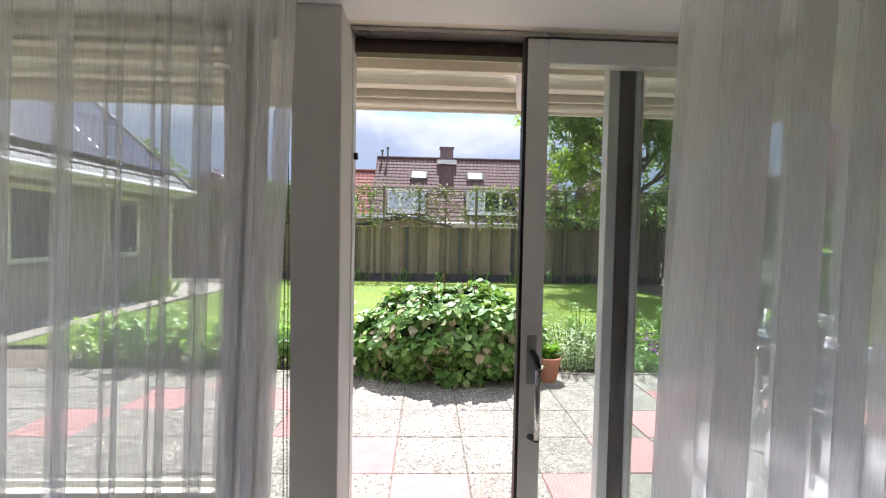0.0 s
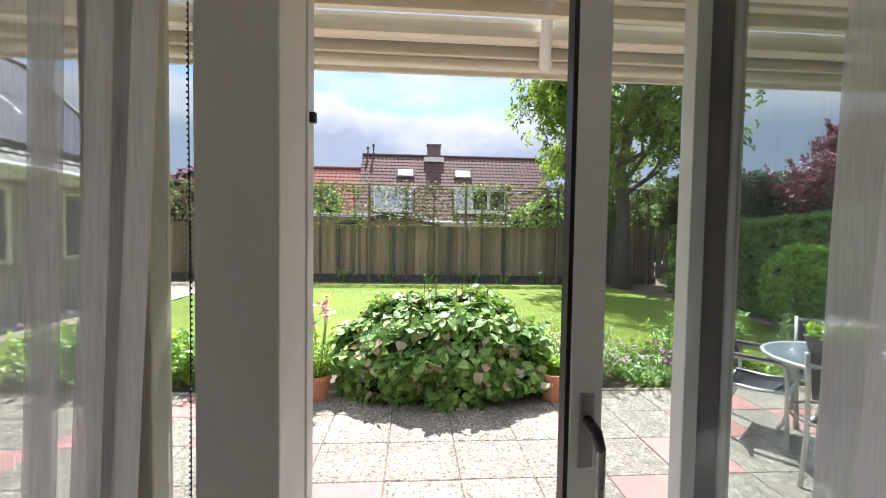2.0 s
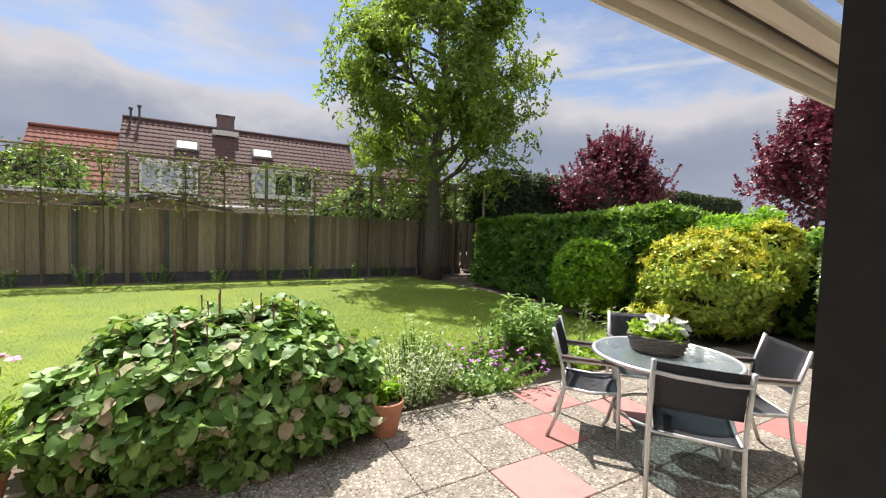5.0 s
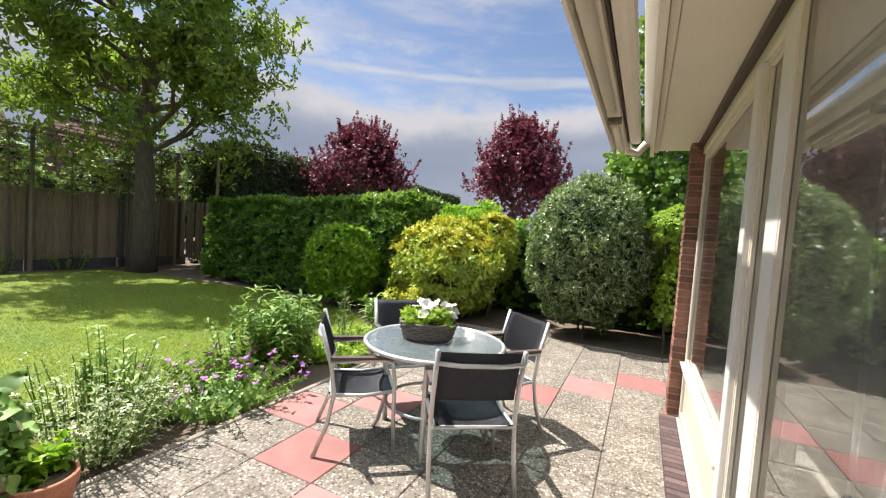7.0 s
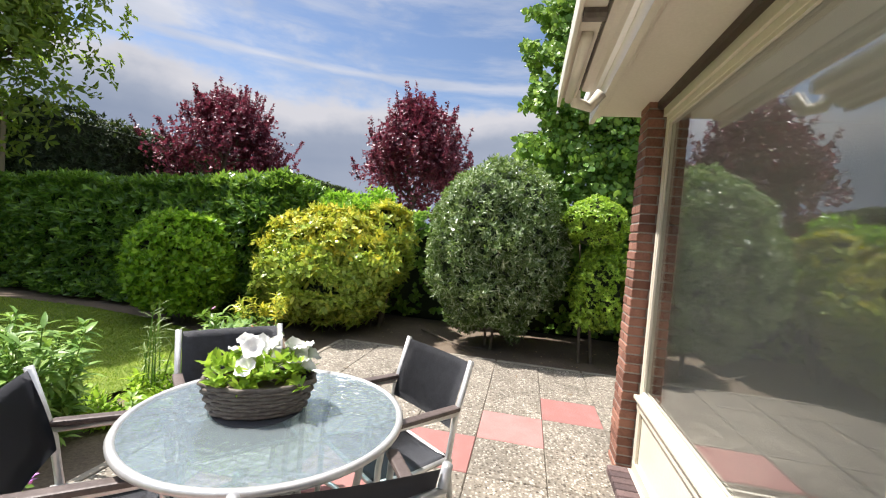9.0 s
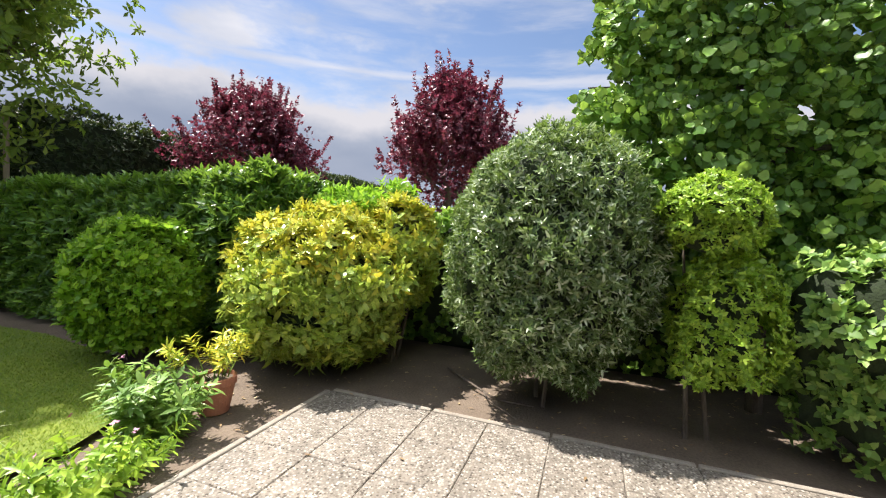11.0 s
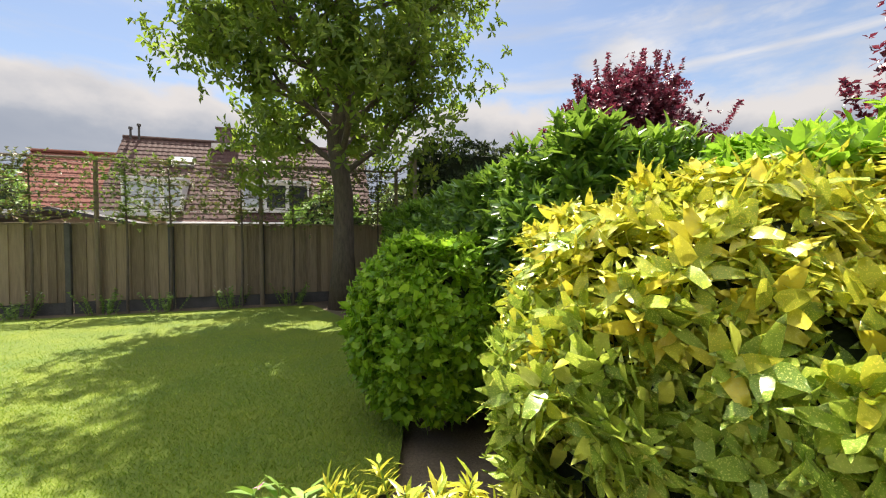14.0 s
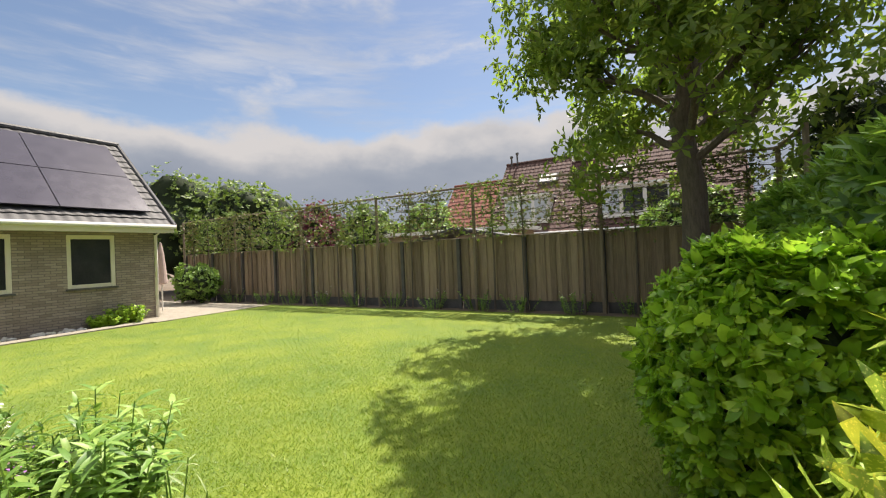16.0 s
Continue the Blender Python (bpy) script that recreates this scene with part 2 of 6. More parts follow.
def glass_mat(name, tint=(0.93, 0.96, 0.95), rough=0.0, wave=0.0, milk=0.0):
    """Clear pane: mirror-like at a glancing angle, see-through face on; milk is the share of frosted scatter."""
    m, n, l, out = node_mat(name)
    lw = n.new("ShaderNodeLayerWeight")
    lw.inputs["Blend"].default_value = 0.5
    pw = n.new("ShaderNodeMath")
    pw.operation = "POWER"
    pw.inputs[1].default_value = 2.5
    l.new(lw.outputs["Facing"], pw.inputs[0])
    f = n.new("ShaderNodeMapRange")
    f.inputs["To Min"].default_value, f.inputs["To Max"].default_value = 0.07, 0.92
    l.new(pw.outputs[0], f.inputs["Value"])
    tr = n.new("ShaderNodeBsdfTransparent")
    tr.inputs["Color"].default_value = (*tint, 1)
    g = n.new("ShaderNodeBsdfGlossy")
    g.inputs["Roughness"].default_value = rough
    if wave:
        no = n.new("ShaderNodeTexNoise")
        no.inputs["Scale"].default_value, no.inputs["Detail"].default_value = wave, 2.0
        tc = n.new("ShaderNodeTexCoord")
        l.new(tc.outputs["Object"], no.inputs["Vector"])
        bp = n.new("ShaderNodeBump")
        bp.inputs["Strength"].default_value, bp.inputs["Distance"].default_value = 0.8, 0.012
        l.new(no.outputs["Fac"], bp.inputs["Height"])
        l.new(bp.outputs["Normal"], g.inputs["Normal"])
    body = tr
    if milk:
        d = n.new("ShaderNodeBsdfDiffuse")
        d.inputs["Color"].default_value = (0.60, 0.69, 0.71, 1)
        mk = n.new("ShaderNodeMixShader")
        mk.inputs["Fac"].default_value = milk
        l.new(tr.outputs[0], mk.inputs[1])
        l.new(d.outputs[0], mk.inputs[2])
        body = mk
    mx = n.new("ShaderNodeMixShader")
    l.new(f.outputs[0], mx.inputs["Fac"])
    l.new(body.outputs[0], mx.inputs[1])
    l.new(g.outputs[0], mx.inputs[2])
    l.new(mx.outputs[0], out.inputs["Surface"])
    return m


def sheer_mat(name, color, cover=0.6):
    """Thin woven cloth: part open weave, part cloth that scatters and passes light."""
    m, n, l, out = node_mat(name)
    tr = n.new("ShaderNodeBsdfTransparent")
    d = n.new("ShaderNodeBsdfDiffuse")
    t = n.new("ShaderNodeBsdfTranslucent")
    d.inputs["Color"].default_value = t.inputs["Color"].default_value = (*color, 1)
    a = n.new("ShaderNodeMixShader")
    a.inputs["Fac"].default_value = 0.74
    l.new(d.outputs[0], a.inputs[1])
    l.new(t.outputs[0], a.inputs[2])
    no = n.new("ShaderNodeTexNoise")
    tc = n.new("ShaderNodeTexCoord")
    mp = n.new("ShaderNodeMapping")
    mp.inputs["Scale"].default_value = (60.0, 60.0, 3.0)
    l.new(tc.outputs["Object"], mp.inputs["Vector"])
    l.new(mp.outputs[0], no.inputs["Vector"])
    no.inputs["Scale"].default_value = 4.0
    k = n.new("ShaderNodeMapRange")
    k.inputs["To Min"].default_value, k.inputs["To Max"].default_value = cover - 0.12, cover + 0.12
    l.new(no.outputs["Fac"], k.inputs["Value"])
    b = n.new("ShaderNodeMixShader")
    l.new(k.outputs[0], b.inputs["Fac"])
    l.new(tr.outputs[0], b.inputs[1])
    l.new(a.outputs[0], b.inputs[2])
    l.new(b.outputs[0], out.inputs["Surface"])
    return m


def brickwork(name):
    """Fair-faced brick seen from afar: courses over the wall's height, bricks along it."""
    m, n, l, out = node_mat(name)
    p = n.new("ShaderNodeBsdfPrincipled")
    tc = n.new("ShaderNodeTexCoord")
    sp = n.new("ShaderNodeSeparateXYZ")
    ad = n.new("ShaderNodeMath")
    cb = n.new("ShaderNodeCombineXYZ")
    l.new(tc.outputs["Object"], sp.inputs[0])
    l.new(sp.outputs["X"], ad.inputs[0])
    l.new(sp.outputs["Y"], ad.inputs[1])
    l.new(ad.outputs[0], cb.inputs[0])
    l.new(sp.outputs["Z"], cb.inputs[1])
    br = n.new("ShaderNodeTexBrick")
    br.inputs["Scale"].default_value = 1.0
    br.inputs["Brick Width"].default_value, br.inputs["Row Height"].default_value = 0.22, 0.0625
    br.inputs["Mortar Size"].default_value = 0.006
    br.inputs["Color1"].default_value = (0.24, 0.19, 0.155, 1)
    br.inputs["Color2"].default_value = (0.36, 0.30, 0.25, 1)
    br.inputs["Mortar"].default_value = (0.15, 0.135, 0.12, 1)
    l.new(cb.outputs[0], br.inputs["Vector"])
    no = n.new("ShaderNodeTexNoise")
    no.inputs["Scale"].default_value, no.inputs["Detail"].default_value = 1.3, 5.0
    l.new(tc.outputs["Object"], no.inputs["Vector"])
    k = n.new("ShaderNodeMapRange")
    k.inputs["To Min"].default_value, k.inputs["To Max"].default_value = 0.75, 1.2
    l.new(no.outputs["Fac"], k.inputs["Value"])
    mul = n.new("ShaderNodeVectorMath")
    mul.operation = "SCALE"
    l.new(br.outputs["Color"], mul.inputs[0])
    l.new(k.outputs[0], mul.inputs["Scale"])
    l.new(mul.outputs[0], p.inputs["Base Color"])
    p.inputs["Roughness"].default_value = 0.9
    bp = n.new("ShaderNodeBump")
    bp.invert = True
    bp.inputs["Strength"].default_value, bp.inputs["Distance"].default_value = 0.5, 0.008
    l.new(br.outputs["Fac"], bp.inputs["Height"])
    l.new(bp.outputs["Normal"], p.inputs["Normal"])
    l.new(p.outputs[0], out.inputs["Surface"])
    return m


M_PAINT = surface("cream_paint", (0.67, 0.62, 0.50), (0.77, 0.72, 0.60), 3, 0.38, 0.06)
M_WHITE = surface("white_paint", (0.74, 0.73, 0.70), (0.82, 0.81, 0.78), 3, 0.40, 0.05)
M_PLASTER = surface("wall_plaster", (0.76, 0.75, 0.72), (0.83, 0.82, 0.79), 2, 0.85, 0.25, fine=120)
M_PIER = surface("pier_plaster", (0.70, 0.68, 0.64), (0.77, 0.75, 0.71), 2, 0.7, 0.15, fine=140)
M_CEIL = surface("ceiling_paint", (0.80, 0.80, 0.78), (0.86, 0.86, 0.84), 2, 0.8, 0.1)
M_CARPET = surface("carpet", (0.52, 0.48, 0.42), (0.64, 0.59, 0.53), 5, 0.95, 0.5, fine=300)
M_BROWN = surface("brown_wood", (0.035, 0.022, 0.016), (0.07, 0.045, 0.032), 6, 0.45, 0.15, stretch=(8, 8, 1))
M_DARK = surface("black_rubber", (0.012, 0.012, 0.013), (0.03, 0.03, 0.032), 8, 0.5, 0.1)
M_SILVER = surface("silver_metal", (0.55, 0.55, 0.54), (0.68, 0.68, 0.67), 6, 0.36, 0.04, metal=0.55)
M_STEEL = surface("brushed_steel", (0.40, 0.39, 0.37), (0.55, 0.54, 0.52), 6, 0.3, 0.03, metal=0.9)
M_MESH = surface("textile_mesh", (0.028, 0.030, 0.037), (0.065, 0.069, 0.082), 30, 0.55, 0.4, fine=500)
M_ARM = surface("armrest_wood", (0.06, 0.045, 0.04), (0.13, 0.10, 0.09), 8, 0.5, 0.2)
M_PEBBLE = pebbles("washed_gravel_concrete", (0.225, 0.20, 0.16), 0.9)
M_RED = surface("red_concrete", (0.30, 0.135, 0.12), (0.41, 0.215, 0.195), 7, 0.8, 0.35, fine=180, vary=0.35)
M_JOINT = surface("joint_sand", (0.12, 0.105, 0.08), (0.24, 0.21, 0.17), 8, 0.95, 0.5, fine=150)
M_SOIL = surface("garden_soil", (0.095, 0.072, 0.05), (0.20, 0.155, 0.112), 3, 0.95, 0.9, fine=45)
M_LAWN = surface("lawn", (0.062, 0.13, 0.011), (0.20, 0.24, 0.024), 1.6, 0.9, 0.22, fine=160)
M_EDGE = surface("edging_concrete", (0.22, 0.19, 0.15), (0.36, 0.33, 0.27), 9, 0.9, 0.5)
M_BRICK = surface("red_brick", (0.17, 0.075, 0.05), (0.33, 0.16, 0.11), 9, 0.85, 0.6, vary=0.5)
M_PLINTH = surface("dark_brick", (0.075, 0.05, 0.05), (0.15, 0.10, 0.095), 9, 0.8, 0.5, vary=0.5)
M_MORTAR = surface("mortar", (0.26, 0.24, 0.21), (0.38, 0.36, 0.32), 12, 0.95, 0.6)
M_WINGBRICK = brickwork("grey_brown_brick")
M_BOARD = surface("weathered_board", (0.18, 0.135, 0.085), (0.37, 0.285, 0.19), 3, 0.85, 0.5, stretch=(14, 14, 1), vary=0.3)
M_POST = surface("garden_post", (0.19, 0.15, 0.10), (0.31, 0.25, 0.18), 4, 0.85, 0.4, stretch=(10, 10, 1), vary=0.3)
M_CONC = surface("dark_concrete", (0.06, 0.058, 0.055), (0.13, 0.125, 0.12), 5, 0.9, 0.4)
M_BARK = surface("bark", (0.075, 0.06, 0.045), (0.19, 0.155, 0.12), 8, 0.95, 1.0, fine=40, stretch=(3, 3, 0.6))
M_TERRA = surface("terracotta", (0.36, 0.14, 0.075), (0.50, 0.22, 0.13), 8, 0.8, 0.25)
M_WICKER = surface("wicker", (0.07, 0.055, 0.045), (0.17, 0.145, 0.12), 40, 0.6, 0.3)
M_ROOF = surface("brown_roof_tile", (0.060, 0.028, 0.022), (0.125, 0.062, 0.05), 6, 0.8, 0.3, vary=0.4)
M_ROOFRED = surface("red_roof_tile", (0.20, 0.06, 0.04), (0.31, 0.115, 0.08), 6, 0.8, 0.3, vary=0.4)
M_ROOFDARK = surface("grey_roof_tile", (0.035, 0.035, 0.037), (0.08, 0.078, 0.08), 6, 0.6, 0.3, vary=0.3)
M_SOLAR = surface("solar_panel", (0.022, 0.018, 0.034), (0.034, 0.028, 0.050), 3, 0.24, 0.0, gloss_var=0.04)
M_PANE = surface("dark_window_pane", (0.02, 0.022, 0.025), (0.05, 0.053, 0.058), 2, 0.08, 0.0, gloss_var=0.03)
M_LACE = surface("curtained_window_pane", (0.40, 0.45, 0.50), (0.58, 0.62, 0.66), 2.5, 0.12, 0.0, gloss_var=0.04)
M_GLASS = glass_mat("window_glass")
M_TABLEGLASS = glass_mat("table_glass", (0.56, 0.68, 0.70), 0.05, 34.0, 0.2)
M_SHEER = sheer_mat("sheer_curtain", (0.94, 0.94, 0.95), 0.43)
M_DRAPE = surface("olive_drape", (0.09, 0.078, 0.05), (0.15, 0.13, 0.09), 30, 0.95, 0.3, stretch=(4, 4, 0.3))
M_SHEER_DENSE = sheer_mat("gathered_sheer_curtain", (0.94, 0.93, 0.94), 0.53)
M_PARASOL = surface("pink_canvas", (0.48, 0.36, 0.33), (0.58, 0.46, 0.42), 8, 0.9, 0.2)
M_PETAL_W = surface("white_petal", (0.80, 0.80, 0.76), (0.88, 0.88, 0.84), 20, 0.6, 0.1)
M_PETAL_P = surface("purple_petal", (0.36, 0.10, 0.42), (0.55, 0.22, 0.60), 20, 0.6, 0.1)
M_PETAL_K = surface("pink_petal", (0.62, 0.22, 0.42), (0.75, 0.38, 0.55), 20, 0.6, 0.1)
M_STONE = surface("pale_pebble", (0.50, 0.48, 0.44), (0.68, 0.66, 0.62), 9, 0.8, 0.3)

L_LAUREL = leaf_mat("laurel_leaf", [(0, (0.032, 0.085, 0.013)), (0.6, (0.07, 0.155, 0.022)), (1, (0.18, 0.30, 0.038))], 0.30, 0.40)
L_BALL = leaf_mat("bright_laurel_leaf", [(0, (0.085, 0.19, 0.013)), (0.5, (0.17, 0.31, 0.026)), (1, (0.31, 0.46, 0.04))], 0.28, 0.54, (0.30, 0.52, 0.04))
L_AUCUBA = leaf_mat("aucuba_leaf", [(0, (0.18, 0.27, 0.03)), (0.35, (0.29, 0.35, 0.04)), (0.75, (0.43, 0.405, 0.045)), (1, (0.57, 0.47, 0.05))], 0.30, 0.36, (0.55, 0.55, 0.05), spots=(0.55, 0.50, 0.08))
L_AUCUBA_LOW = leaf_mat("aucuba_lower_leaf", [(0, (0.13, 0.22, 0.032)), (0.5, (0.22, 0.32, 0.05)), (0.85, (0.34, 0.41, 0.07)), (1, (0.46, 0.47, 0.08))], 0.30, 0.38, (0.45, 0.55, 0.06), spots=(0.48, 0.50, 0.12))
# Palest stops paint glints on random leaves, along with their silvery undersides.
L_OLIVE = leaf_mat("grey_green_leaf", [(0, (0.045, 0.08, 0.026)), (0.5, (0.095, 0.145, 0.05)), (0.8, (0.20, 0.26, 0.13)), (1, (0.40, 0.45, 0.31))], 0.22, 0.3)
L_LINDEN = leaf_mat("linden_leaf", [(0, (0.055, 0.13, 0.02)), (0.6, (0.12, 0.23, 0.036)), (1, (0.26, 0.39, 0.07))], 0.36, 0.42)
L_LIME = leaf_mat("lime_leaf", [(0, (0.10, 0.19, 0.02)), (0.5, (0.21, 0.34, 0.035)), (1, (0.36, 0.48, 0.06))], 0.40, 0.42, (0.40, 0.55, 0.05))
L_TREE = leaf_mat("chestnut_leaf", [(0, (0.065, 0.115, 0.016)), (0.6, (0.12, 0.18, 0.026)), (1, (0.23, 0.28, 0.045))], 0.45, 0.58)
L_PLUM = leaf_mat("purple_leaf", [(0, (0.040, 0.012, 0.020)), (0.6, (0.10, 0.024, 0.040)), (1, (0.24, 0.065, 0.085))], 0.38, 0.3, (0.34, 0.04, 0.08))
L_CONIFER = leaf_mat("conifer_leaf", [(0, (0.007, 0.016, 0.005)), (1, (0.026, 0.048, 0.015))], 0.6, 0.1)
L_BUSH = leaf_mat("knotweed_leaf", [(0, (0.05, 0.11, 0.022)), (0.5, (0.10, 0.20, 0.038)), (0.82, (0.21, 0.32, 0.09)), (0.93, (0.27, 0.25, 0.15)), (1, (0.34, 0.25, 0.18))], 0.50, 0.34)
L_BORDER = leaf_mat("border_leaf", [(0, (0.06, 0.13, 0.022)), (0.5, (0.12, 0.22, 0.042)), (1, (0.24, 0.34, 0.08))], 0.45, 0.34)
L_PALE = leaf_mat("pale_leaf", [(0, (0.12, 0.17, 0.06)), (0.5, (0.22, 0.28, 0.12)), (1, (0.44, 0.46, 0.28))], 0.5, 0.3)
L_RUST = leaf_mat("photinia_leaf", [(0, (0.045, 0.075, 0.02)), (0.5, (0.08, 0.105, 0.03)), (0.8, (0.13, 0.095, 0.045)), (1, (0.19, 0.11, 0.06))], 0.45, 0.25)
L_HEDGEROW = leaf_mat("hedgerow_leaf", [(0, (0.05, 0.10, 0.02)), (0.6, (0.11, 0.17, 0.035)), (1, (0.21, 0.27, 0.06))], 0.5, 0.3)
L_GRASS = leaf_mat("grass_blade", [(0, (0.065, 0.132, 0.010)), (0.5, (0.132, 0.195, 0.016)), (1, (0.24, 0.265, 0.03))], 0.45, 0.45)
# Near-black: shade between inner leaves put into the colour of a solid core.
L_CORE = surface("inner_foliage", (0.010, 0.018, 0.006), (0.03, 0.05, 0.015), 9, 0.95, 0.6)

# ---- building helpers ----


def obj_from_bm(name, bm, material, smooth=False):
    me = bpy.data.meshes.new(name)
    bm.normal_update()
    bm.to_mesh(me)
    bm.free()
    me.materials.append(material)
    if smooth:
        me.polygons.foreach_set("use_smooth", [True] * len(me.polygons))
    return new(name, me)


def part(name, bm, material, parent, label="", smooth=False):
    ob = obj_from_bm(name, bm, material, smooth)
    ob.parent = parent
    if name in ("stalks", "branches", "limbs", "stems", "spikes", "pebbles"):
        tagged(ob, kind="stuff")
    return tagged(ob, label) if label else ob


def thing(name, at, label, category, group="", kind="", turn=0):
    ob = new(name)
    ob.empty_display_size = 0.1
    ob.matrix_world = pose(*at, 0, 0, turn)
    return tagged(ob, label, category, group, kind)


def box(bm, x0, y0, z0, x1, y1, z1, bevel=0.0):
    r = bmesh.ops.create_cube(bm, size=1)
    bmesh.ops.transform(bm, verts=r["verts"], matrix=Matrix.Translation(((x0 + x1) / 2, (y0 + y1) / 2, (z0 + z1) / 2)) @ Matrix.Diagonal((abs(x1 - x0), abs(y1 - y0), abs(z1 - z0), 1)))
    if bevel:
        edges = list({e for v in r["verts"] for e in v.link_edges})
        bmesh.ops.bevel(bm, geom=edges, offset=bevel, segments=2, affect="EDGES", profile=0.6)
    return bm


def boxes(*items, bevel=0.0):
    bm = bmesh.new()
    for b in items:
        box(bm, *b, bevel=bevel)
    return bm


def tube(bm, pts, radii, sides=8):
    """A tube along points, closed at its ends."""
    pts = [Vector(p) for p in pts]
    if not hasattr(radii, "__len__"):
        radii = [radii] * len(pts)
    rings, up = [], Vector((0.31, 0.2, 0.93))
    for i, p in enumerate(pts):
        d = (pts[min(i + 1, len(pts) - 1)] - pts[max(i - 1, 0)]).normalized()
        a = d.cross(up)
        if a.length < 0.05:
            a = d.cross(Vector((1, 0, 0)))
        a.normalize()
        b = d.cross(a)
        rings.append([bm.verts.new(p + radii[i] * (math.cos(t) * a + math.sin(t) * b)) for t in (2 * math.pi * k / sides for k in range(sides))])
    for r0, r1 in zip(rings, rings[1:]):
        for k in range(sides):
            bm.faces.new((r0[k], r0[(k + 1) % sides], r1[(k + 1) % sides], r1[k]))
    bm.faces.new(rings[0][::-1])
    bm.faces.new(rings[-1])
    return bm


def lathe(bm, profile, sides=24):
    """A turned body from (radius, height) pairs."""
    rings = [[bm.verts.new((r * math.cos(2 * math.pi * k / sides), r * math.sin(2 * math.pi * k / sides), z)) for k in range(sides)] for r, z in profile]
    for r0, r1 in zip(rings, rings[1:]):
        for k in range(sides):
            bm.faces.new((r0[k], r0[(k + 1) % sides], r1[(k + 1) % sides], r1[k]))
    bm.faces.new(rings[0][::-1])
    bm.faces.new(rings[-1])
    return bm


def fast_mesh(name, verts, tris, material, parent=None, label="", kind=""):
    me = bpy.data.meshes.new(name)
    nv, nt = len(verts), len(tris)
    me.vertices.add(nv)
    me.vertices.foreach_set("co", np.ascontiguousarray(verts, np.float32).ravel())
    me.loops.add(nt * 3)
    me.loops.foreach_set("vertex_index", np.ascontiguousarray(tris, np.int32).ravel())
    me.polygons.add(nt)
    me.polygons.foreach_set("loop_start", np.arange(0, nt * 3, 3, dtype=np.int32))
    me.polygons.foreach_set("use_smooth", np.ones(nt, bool))
    me.update(calc_edges=True)
    me.materials.append(material)
    ob = new(name, me)
    ob.parent = parent
    return tagged(ob, label, kind=kind or ("stuff" if name in ("foliage", "flowers", "roof") else ""))


def unit(v):
    return v / np.maximum(np.linalg.norm(v, axis=1, keepdims=True), 1e-6)


LEAF_TRIS = np.array([(0, 1, 6), (1, 2, 6), (2, 3, 6), (3, 4, 6), (4, 5, 6), (5, 0, 6)])


FINE_AT = np.array([0.14, 0.34, 0.58, 0.80])
FINE_W = np.array([0.62, 0.98, 0.86, 0.48])


def fine_tris():
    t = [(0, 2, 3), (0, 3, 1)]
    for r in range(3):
        a, c = 1 + 3 * r, 4 + 3 * r
        t += [(a, a + 1, c + 1), (a, c + 1, c), (a + 1, a + 2, c + 2), (a + 1, c + 2, c + 1)]
    return np.array([(0, 1, 2), (0, 2, 3)] + t[2:] + [(10, 13, 11), (11, 13, 12)])


FINE_TRIS = fine_tris()


def leaves(base, along, normal, length, width, fold=0.08, droop=0.12, wide_at=0.36, fine=False, far=False):
    """Leaf blades folded on the midrib: base points, directions, rough normals, lengths and widths. Gives verts and tris."""
    along = unit(along)
    side = unit(np.cross(along, normal))
    up = np.cross(side, along)
    ln, w = length[:, None], width[:, None]
    if fine:
        rows = [base]
        curl = RNG.uniform(0.4, 1.5, (len(base), 1))
        twist = RNG.normal(0, 0.12, (len(base), 1))
        for f, k in zip(FINE_AT, FINE_W):
            m = base + f * ln * along - droop * curl * f * f * ln * up
            e = 0.5 * k * w
            wave = 0.06 * w * math.sin(9 * f)
            rows += [m - e * side + (fold * w * k + wave) * up - twist * e * up, m, m + e * side + (fold * w * k - wave) * up + twist * e * up]
        rows.append(base + ln * along - droop * curl * ln * up)
        v = np.stack(rows, 1).reshape(-1, 3)
        return v, (np.arange(len(base))[:, None, None] * 14 + FINE_TRIS[None]).reshape(-1, 3)
    if far:
        m = base + wide_at * 1.3 * ln * along + fold * w * up
        v = np.stack([base, m + 0.5 * w * side, base + ln * along - droop * ln * up, m - 0.5 * w * side], 1).reshape(-1, 3)
        return v, (np.arange(len(base))[:, None, None] * 4 + np.array([(0, 1, 2), (0, 2, 3)])[None]).reshape(-1, 3)
    b = base
    r1 = base + wide_at * 0.75 * ln * along + 0.46 * w * side + fold * w * up
    l1 = base + wide_at * 0.75 * ln * along - 0.46 * w * side + fold * w * up
    r2 = base + 0.68 * ln * along + 0.36 * w * side + (fold * w - droop * 0.4 * ln) * up
    l2 = base + 0.68 * ln * along - 0.36 * w * side + (fold * w - droop * 0.4 * ln) * up
    tip = base + ln * along - droop * ln * up
    mid = base + 0.48 * ln * along - droop * 0.1 * ln * up
    v = np.stack([b, r1, r2, tip, l2, l1, mid], 1).reshape(-1, 3)
    t = (np.arange(len(base))[:, None, None] * 7 + LEAF_TRIS[None]).reshape(-1, 3)
    return v, t


